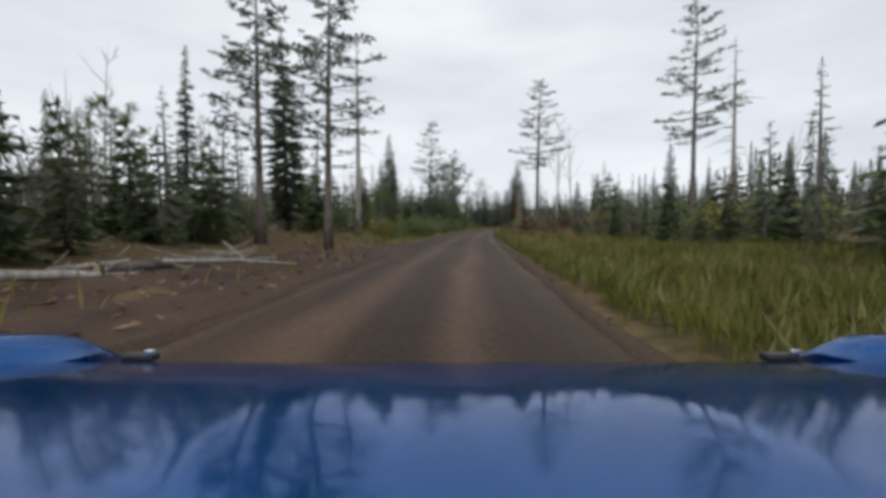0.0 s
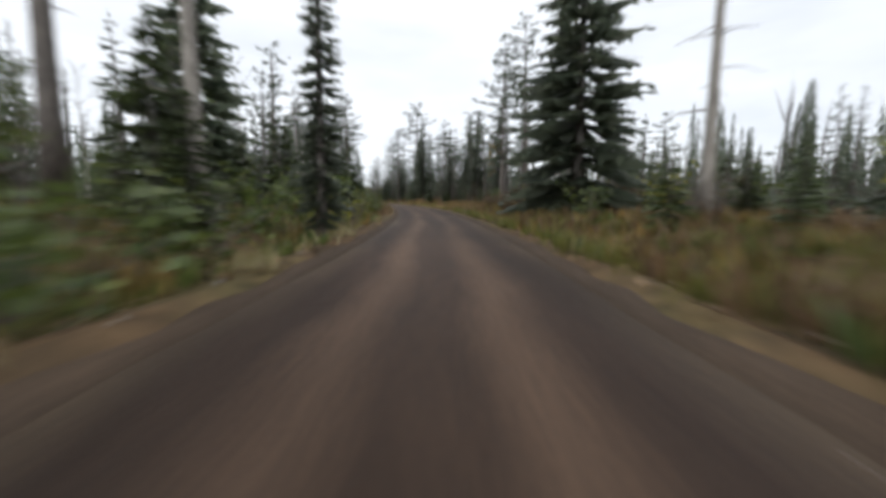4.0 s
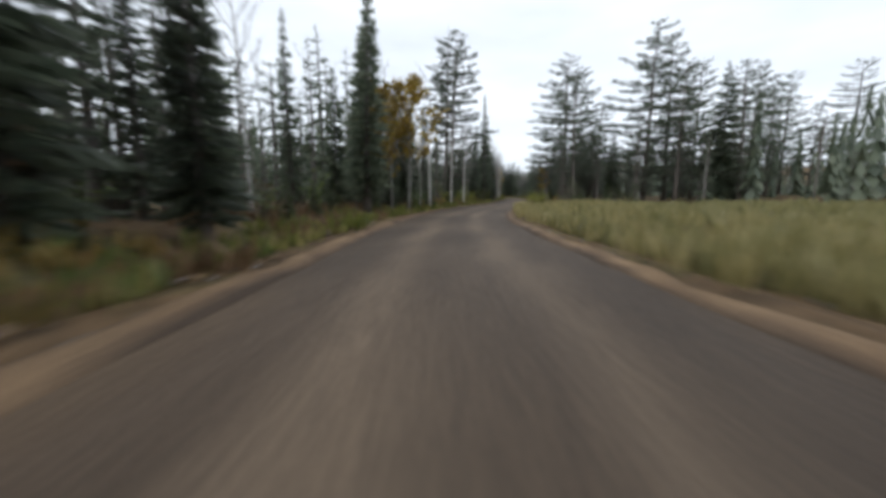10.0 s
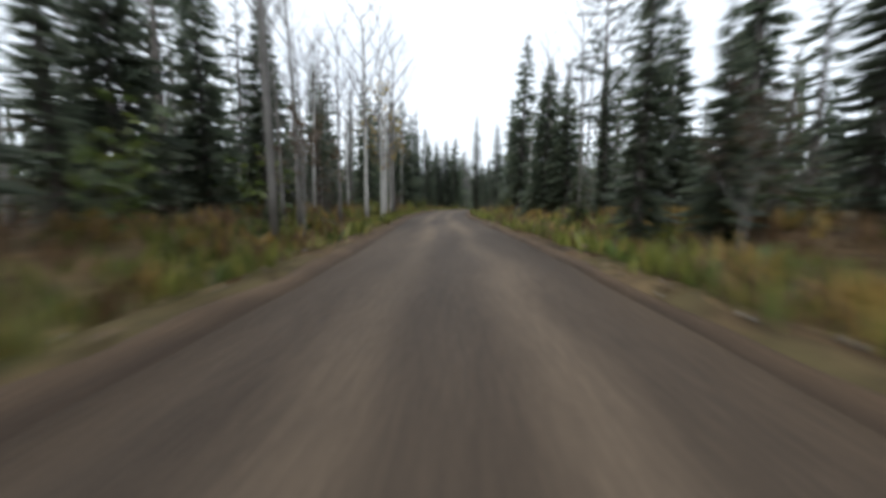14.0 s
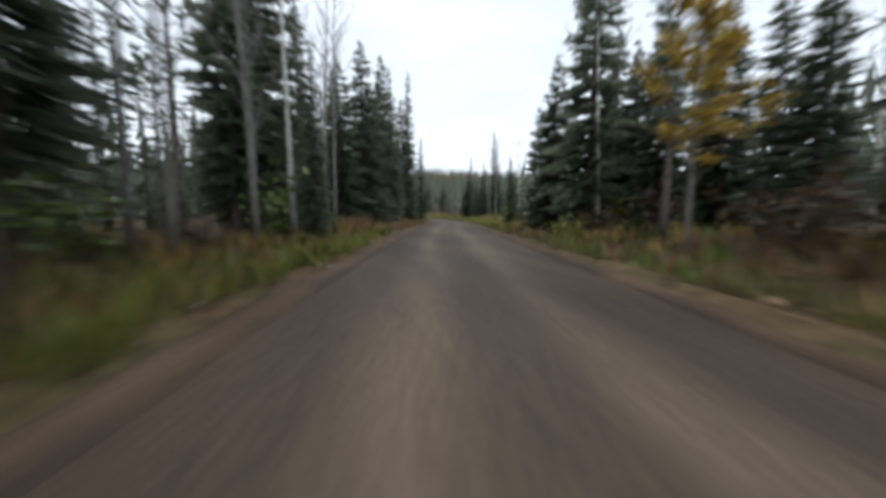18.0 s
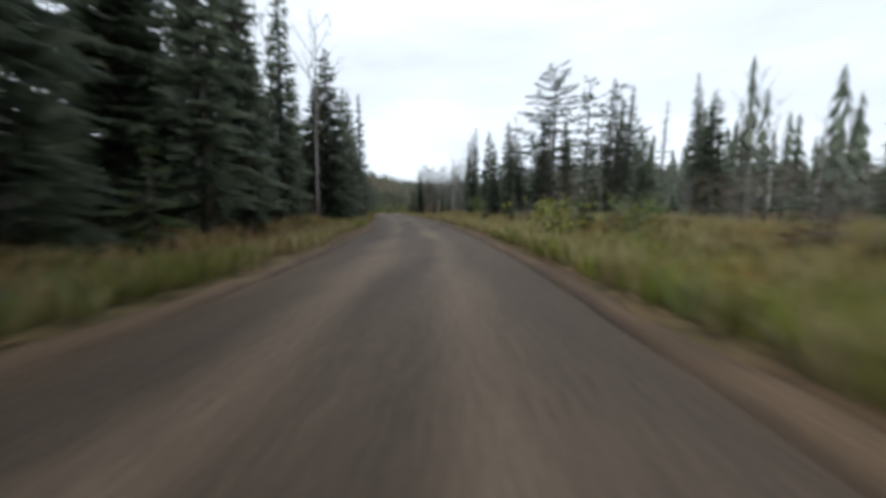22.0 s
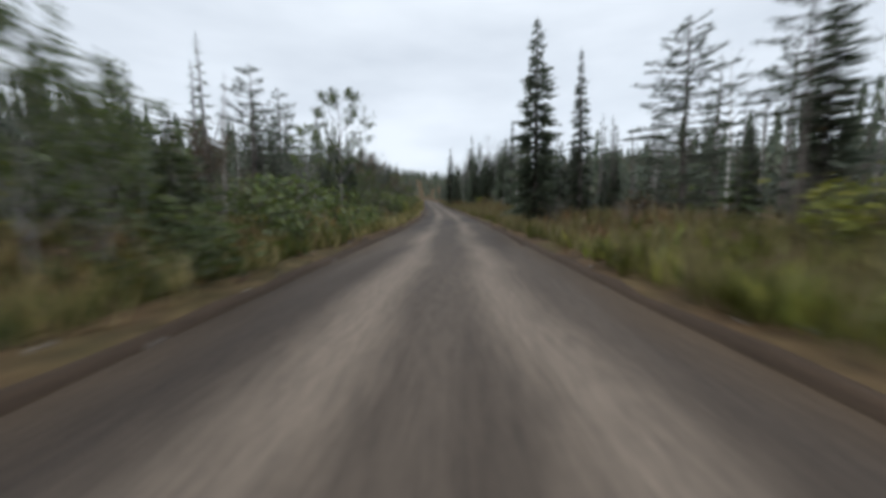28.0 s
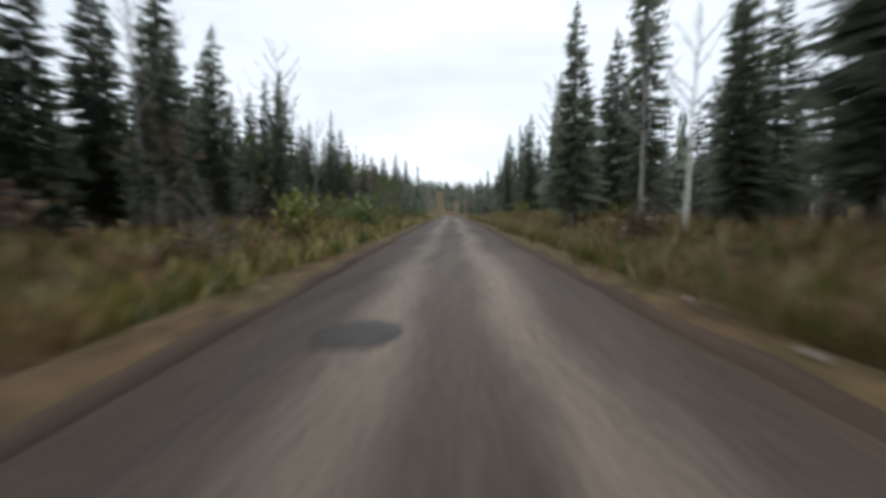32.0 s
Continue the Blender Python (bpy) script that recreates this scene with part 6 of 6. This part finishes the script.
def stump(x, y, h, r, seed):
    rnd = random.Random(seed)
    root = tagged(new("tree_stump"), "weathered broken tree stump among the brush", "tree stump", "stumps beside the road")
    root.matrix_basis = pose(x, y, float(height(x, y)) - 0.1, 0, 0, rnd.uniform(0, 360))
    g = Geo()
    g.tube([(0, 0, 0), (0, 0, 0.15), (0.02, 0, h * 0.7), (0.03, 0.02, h)], [r * 1.6, r * 1.15, r, r * 0.93], 10, False)
    for i in range(5):
        a = i * 1.26 + rnd.uniform(-0.3, 0.3)
        g.tube([spin((r * 0.7, 0, 0.22), a), spin((r * 1.7, 0, 0.08), a), spin((r * 2.6, 0, -0.05), a)], [r * 0.4, r * 0.25, r * 0.1], 5)
    part("bole", g.mesh("bole", DEAD_WOOD, True), None, root)
    c = Geo()
    ring = [Vector((0.03 + r * 0.92 * math.cos(i * 0.628), 0.02 + r * 0.92 * math.sin(i * 0.628), h + rnd.uniform(-0.02, 0.06))) for i in range(10)]
    c.add(ring + [Vector((0.03, 0.02, h + 0.02))], [(i, (i + 1) % 10, 10) for i in range(10)])
    part("broken_top", c.mesh("broken_top", CUT_WOOD), None, root, "pale broken wood")


def boulder(x, y, s, seed):
    rnd = random.Random(seed)
    bm_ = bmesh.new()
    bmesh.ops.create_icosphere(bm_, subdivisions=3, radius=s)
    for v in bm_.verts:
        d = 1 + 0.22 * noise.noise(v.co * (1.4 / s) + Vector((seed, 0, 0))) + 0.07 * noise.noise(v.co * (5 / s))
        v.co = Vector((v.co.x * 1.25 * d, v.co.y * 0.9 * d, v.co.z * 0.7 * d))
    me = bpy.data.meshes.new("boulder")
    bm_.to_mesh(me)
    bm_.free()
    me.materials.append(STONE_MAT)
    ob = tagged(new("boulder", me), "rounded pale grey boulder beside the road", "boulder", "boulders beside the road")
    ob.matrix_basis = pose(x, y, float(height(x, y)) + s * 0.25, 0, 0, rnd.uniform(0, 360))


def brush_pile(x, y, wide, count, seed, label):
    rnd = random.Random(seed)
    root = tagged(new("brush_pile"), label, "brush pile", "brush beside the road")
    root.matrix_basis = pose(x, y, float(height(x, y)))
    for i in range(count):
        a, ln = rnd.uniform(-0.9, 0.9) + (math.pi if rnd.random() < 0.5 else 0), rnd.uniform(0.8, 2.4) * wide / 2
        p = Vector((rnd.gauss(0, wide * 0.3), rnd.gauss(0, wide * 0.3), rnd.uniform(0.05, 0.35)))
        d = spin((ln * 0.5, 0, rnd.uniform(-0.1, 0.28) * ln), a)
        g = Geo()
        q = [p - d, p + Vector((0, 0, rnd.uniform(-0.05, 0.08))), p + d]
        r = rnd.uniform(0.02, 0.055)
        g.tube(q, [r, r * 0.85, r * 0.45], 5)
        g.tube([q[1], q[1] + spin((0.3 * ln, 0, 0.18), a + 0.8)], [r * 0.5, r * 0.15], 4)
        part("branch", g.mesh("branch", rnd.choice((DEAD_WOOD, DEAD_WOOD, TWIG_BARK, GREY_BARK))), None, root)


PALE_LOG = "long pale weathered log lying on the bank beside the road"
for x, y, length, turn, r, skin, label, lift, tilt, seed in (
        (-8.2, 8.6, 2.6, 40, 0.13, DEAD_WOOD, "weathered grey log lying on disturbed soil", 0.0, 4, 1), (-8.8, 9.4, 2.2, 10, 0.10, DEAD_WOOD, "thin grey log lying across another log", 0.12, -8, 2),
        (-8.0, 10.2, 1.8, 65, 0.15, PINE_BARK, "dark bark-covered log on the road bank", 0.0, 0, 3), (3.6, 163.0, 4.2, 65, 0.12, DEAD_WOOD, PALE_LOG, 0.05, 5, 4),
        (1.5, 176.0, 3.6, 35, 0.09, DEAD_WOOD, PALE_LOG, 0.1, -5, 5), (-2.6, 205.0, 3.4, 12, 0.06, DEAD_WOOD, "broken pale branch leaning out of the brush", 0.5, -28, 6),
        (-3.4, 206.2, 3.0, 158, 0.05, DEAD_WOOD, "broken pale branch leaning out of the brush", 0.5, 24, 7), (12.4, 199.0, 2.2, 100, 0.035, DEAD_WOOD, "bent dead branch on the roadside gravel", 0.0, 0, 8),
        (18.5, 52.0, 3.2, 15, 0.10, DEAD_WOOD, PALE_LOG, 0.1, 0, 9), (20.5, 90.0, 3.6, 160, 0.11, DEAD_WOOD, PALE_LOG, 0.15, 6, 10), (16.5, 27.0, 3.0, 30, 0.12, PINE_BARK, "dark bark-covered log among the brush", 0.0, 0, 11),
        (-19.3, 737.0, 1.8, 50, 0.03, DEAD_WOOD, "pale stick lying at the road's edge", 0.0, 0, 12)):
    fallen_log(x, y, length, turn, r, skin, label, lift, tilt, seed)
for x, y, h, r, seed in ((12.9, 84.0, 0.55, 0.16, 1), (10.8, 223.0, 0.8, 0.18, 2), (-5.2, 221.0, 0.7, 0.2, 3), (-9.5, 232.0, 0.9, 0.22, 4), (2.4, 181.0, 0.5, 0.2, 5), (-6.8, 3.6, 0.5, 0.22, 6)):
    stump(x, y, h, r, seed)
for x, y, s, seed in ((4.4, 81.0, 0.18, 1), (1.0, 84.0, 0.25, 2), (13.2, 213.0, 0.28, 3), (-4.9, 224.0, 0.24, 4), (2.8, 196.5, 0.3, 5), (-3.2, 40.0, 0.2, 6), (17.2, 120.0, 0.22, 7), (16.2, 495.0, 0.16, 8)):
    boulder(x, y, s, seed)
brush_pile(3.2, 197.0, 3.0, 26, 1, "pile of pale broken branches and roots beside the road")
brush_pile(4.6, 170.0, 2.6, 18, 2, "heap of dead branches on the bank")
brush_pile(-6.6, 11.5, 2.6, 16, 3, "tangle of roots and dead branches on bare soil")
brush_pile(14.0, 189.0, 2.2, 14, 4, "low heap of dead twigs beside the road")
brush_pile(-2.0, 213.0, 2.8, 18, 5, "heap of dead branches under the pines")

# ---- the blue car, standing on the road where the drive begins ----
BLUE, n, l, b = surface("blue_paint", 0.12, 0.62, 0.5)
t1, t2 = noise_of(n, l, 2.2, 6.0), noise_of(n, l, 46.0, 3.0)
r1 = ramp(n, [(0.35, (0.008, 0.130, 0.45)), (0.65, (0.014, 0.175, 0.56))])
l.new(t1.outputs["Fac"], r1.inputs["Fac"])
dust = ramp(n, [(0.70, (0, 0, 0)), (0.76, (1, 1, 1))])  # dried rain spots and road dust
l.new(t2.outputs["Fac"], dust.inputs["Fac"])
l.new(mixed(n, l, dust.outputs["Color"], r1.outputs["Color"], (0.07, 0.16, 0.42)), b.inputs["Base Color"])
b.inputs["Coat Weight"].default_value, b.inputs["Coat Roughness"].default_value = 0.6, 0.03
r2 = ramp(n, [(0.4, (0.08, 0.08, 0.08)), (0.8, (0.2, 0.2, 0.2))])
l.new(t1.outputs["Fac"], r2.inputs["Fac"])
l.new(r2.outputs["Color"], b.inputs["Roughness"])
RUBBER, n, l, b = surface("tyre_rubber", 0.85, 0, 0.2)
t1 = noise_of(n, l, 30.0, 4.0)
r1 = ramp(n, [(0.3, (0.012, 0.012, 0.012)), (0.7, (0.035, 0.031, 0.027))])
l.new(t1.outputs["Fac"], r1.inputs["Fac"])
l.new(r1.outputs["Color"], b.inputs["Base Color"])
DARK_TRIM, n, l, b = surface("black_trim", 0.5, 0, 0.4)
t1 = noise_of(n, l, 40.0, 3.0)
r1 = ramp(n, [(0.3, (0.012, 0.012, 0.013)), (0.7, (0.03, 0.029, 0.028))])
l.new(t1.outputs["Fac"], r1.inputs["Fac"])
l.new(r1.outputs["Color"], b.inputs["Base Color"])
CHROME, n, l, b = surface("bright_metal", 0.18, 1.0, 0.5)
b.inputs["Base Color"].default_value = (0.62, 0.62, 0.63, 1)
PANE, n, l, b = surface("car_glass", 0.03, 0, 0.5)
b.inputs["Base Color"].default_value, b.inputs["Transmission Weight"].default_value = (0.75, 0.8, 0.8, 1), 0.9


def sheet(rows, cols, at, thick=0.0):
    """A curved panel from at(u, v), u and v from 0 to 1."""
    bm_ = bmesh.new()
    grid = [[bm_.verts.new(at(i / (rows - 1), j / (cols - 1))) for j in range(cols)] for i in range(rows)]
    for i in range(rows - 1):
        for j in range(cols - 1):
            bm_.faces.new((grid[i][j], grid[i][j + 1], grid[i + 1][j + 1], grid[i + 1][j]))
    for f in bm_.faces:
        f.smooth = True
    if thick:
        bmesh.ops.solidify(bm_, geom=bm_.faces[:], thickness=thick)
    bmesh.ops.recalc_face_normals(bm_, faces=bm_.faces)
    return bm_


def block(size, at, bevel=0.03):
    bm_ = bmesh.new()
    bmesh.ops.create_cube(bm_, size=1)
    bmesh.ops.scale(bm_, vec=size, verts=bm_.verts)
    bmesh.ops.bevel(bm_, geom=bm_.edges[:], offset=bevel, segments=3, affect="EDGES", profile=0.6)
    bmesh.ops.translate(bm_, vec=at, verts=bm_.verts)
    for f in bm_.faces:
        f.smooth = True
    return bm_


def ring_of(r0, r1, width, at, seg=28):
    """A wheel's ring about the x axis."""
    g = Geo()
    prof = [(r0, -0.5), (r1 - 0.03, -0.5), (r1, -0.36), (r1, 0.36), (r1 - 0.03, 0.5), (r0, 0.5)]
    v = [Vector(at) + Vector((p[1] * width, p[0] * math.cos(2 * math.pi * i / seg), p[0] * math.sin(2 * math.pi * i / seg))) for i in range(seg) for p in prof]
    k = len(prof)
    g.add(v, [(i * k + j, i * k + (j + 1) % k, (i + 1) % seg * k + (j + 1) % k, (i + 1) % seg * k + j) for i in range(seg) for j in range(k)])
    return g


HOOD_Y = np.linspace(0.12, 1.20, 55)
HOOD_TILT = np.interp(HOOD_Y, [0.12, 0.34, 0.58, 0.92, 1.02, 1.20], [4.5, 6.0, 12.5, 17.5, 24.0, 52.0])  # degrees, forwards
HOOD_DROP = 0.183 + np.r_[0, np.cumsum(np.tan(np.radians(HOOD_TILT[:-1])) * np.diff(HOOD_Y))]


def hood_z(y, x):
    drop = np.interp(y, HOOD_Y, HOOD_DROP)
    crease = 0.004 * math.exp(-((abs(x) - 0.10 - 0.18 * (1.07 - y)) / 0.05) ** 2)
    return CAR_EYE - float(drop) + 0.004 * (x / 0.78) ** 2 + crease


CAR_EYE = 1.25
car = tagged(new("rally_car"), "glossy blue rally car with black hood pins on the gravel road", "car")
car.matrix_basis = pose(0.04, 0.0, float(np.interp(0, GRID, RISES)) + 0.02, 0, 0, 0.4)
hood = part("hood", sheet(48, 41, lambda u, v: (1.76 * (v - 0.5), 0.14 + 1.03 * u, hood_z(0.14 + 1.03 * u, 1.76 * (v - 0.5))), 0.02), BLUE, car, "blue hood mirroring trees and sky")
for sx in (-1, 1):
    part("fender", sheet(20, 9, lambda u, v: (sx * (0.886 + 0.22 * v), 0.16 + 0.96 * u, CAR_EYE - 0.285 - 0.06 * u ** 3 + 0.085 * math.sin(math.pi * min(1, v * 1.3)) * math.sin(math.pi * (0.15 + 0.8 * u)) - 0.42 * max(0, v - 0.55) ** 2 * 4 - 0.10 * max(0, u - 0.85) * 4), 0.02), BLUE, car)
    pin = part("hood_pin", block((0.075, 0.03, 0.018), (sx * 0.76, 0.93, hood_z(0.93, 0.76) + 0.012), 0.006), DARK_TRIM, hood, "black hood pin latch")
    part("clip", block((0.022, 0.012, 0.008), (sx * 0.76 + 0.03, 0.92, hood_z(0.92, 0.76) + 0.024), 0.002), CHROME, hood, "bright metal clip")
    part("headlight", sheet(8, 8, lambda u, v: (sx * (0.45 + 0.45 * v), 1.21 - 0.14 * v * v, 0.58 + 0.16 * u), 0.02), PANE, car, "clear headlight lens")
    part("side_panel", sheet(12, 24, lambda u, v: (sx * (0.98 + 0.05 * math.sin(math.pi * u)), -2.7 + 3.68 * v, 0.30 + 0.56 * u), 0.03), BLUE, car)
    part("side_window", sheet(6, 10, lambda u, v: (sx * (0.86 - 0.20 * u), -1.95 + 1.75 * v + 0.25 * u * (1 - 2 * v), 0.88 + 0.42 * u), 0.006), PANE, car)
    mirror = part("door_mirror", block((0.2, 0.1, 0.13), (sx * 1.02, -0.25, 0.98), 0.03), BLUE, car)
    for wy in (0.55, -1.95):
        wheel = part("wheel", ring_of(0.20, 0.315, 0.21, (sx * 0.82, wy, 0.315)).mesh("wheel", RUBBER, True), None, car, "muddy black tyre")
        part("rim", ring_of(0.05, 0.205, 0.17, (sx * 0.84, wy, 0.315), 10).mesh("rim", CHROME), None, wheel)
part("front_bumper", sheet(12, 20, lambda u, v: (1.98 * (v - 0.5), 1.25 - 0.26 * (2 * v - 1) ** 4 - 0.05 * u, 0.22 + 0.42 * u), 0.03), BLUE, car)
part("grille", block((0.7, 0.05, 0.11), (0, 1.23, 0.64), 0.012), DARK_TRIM, car)
part("windscreen", sheet(10, 16, lambda u, v: ((1.36 - 0.26 * u) * (v - 0.5), 0.14 - 0.72 * u - 0.12 * (2 * v - 1) ** 2, 0.96 + 0.40 * u), 0.006), PANE, car)
part("roof", sheet(10, 12, lambda u, v: (1.12 * (v - 0.5), -0.55 - 1.3 * u, 1.365 + 0.05 * math.sin(math.pi * v) + 0.03 * math.sin(math.pi * u)), 0.02), BLUE, car)
part("rear_window", sheet(8, 12, lambda u, v: (1.2 * (v - 0.5), -1.85 - 0.55 * u, 1.33 - 0.40 * u), 0.006), PANE, car)
part("trunk_lid", sheet(8, 12, lambda u, v: (1.5 * (v - 0.5), -2.35 - 0.42 * u, 0.93 - 0.05 * u - 0.45 * max(0, u - 0.85) * 4), 0.02), BLUE, car)
part("rear_bumper", block((1.8, 0.2, 0.4), (0, -2.72, 0.45), 0.08), BLUE, car)
part("floor_pan", block((1.6, 3.7, 0.1), (0, -0.75, 0.27), 0.03), DARK_TRIM, car)
part("cowl", block((1.3, 0.10, 0.03), (0, 0.14, 0.955), 0.01), DARK_TRIM, car)
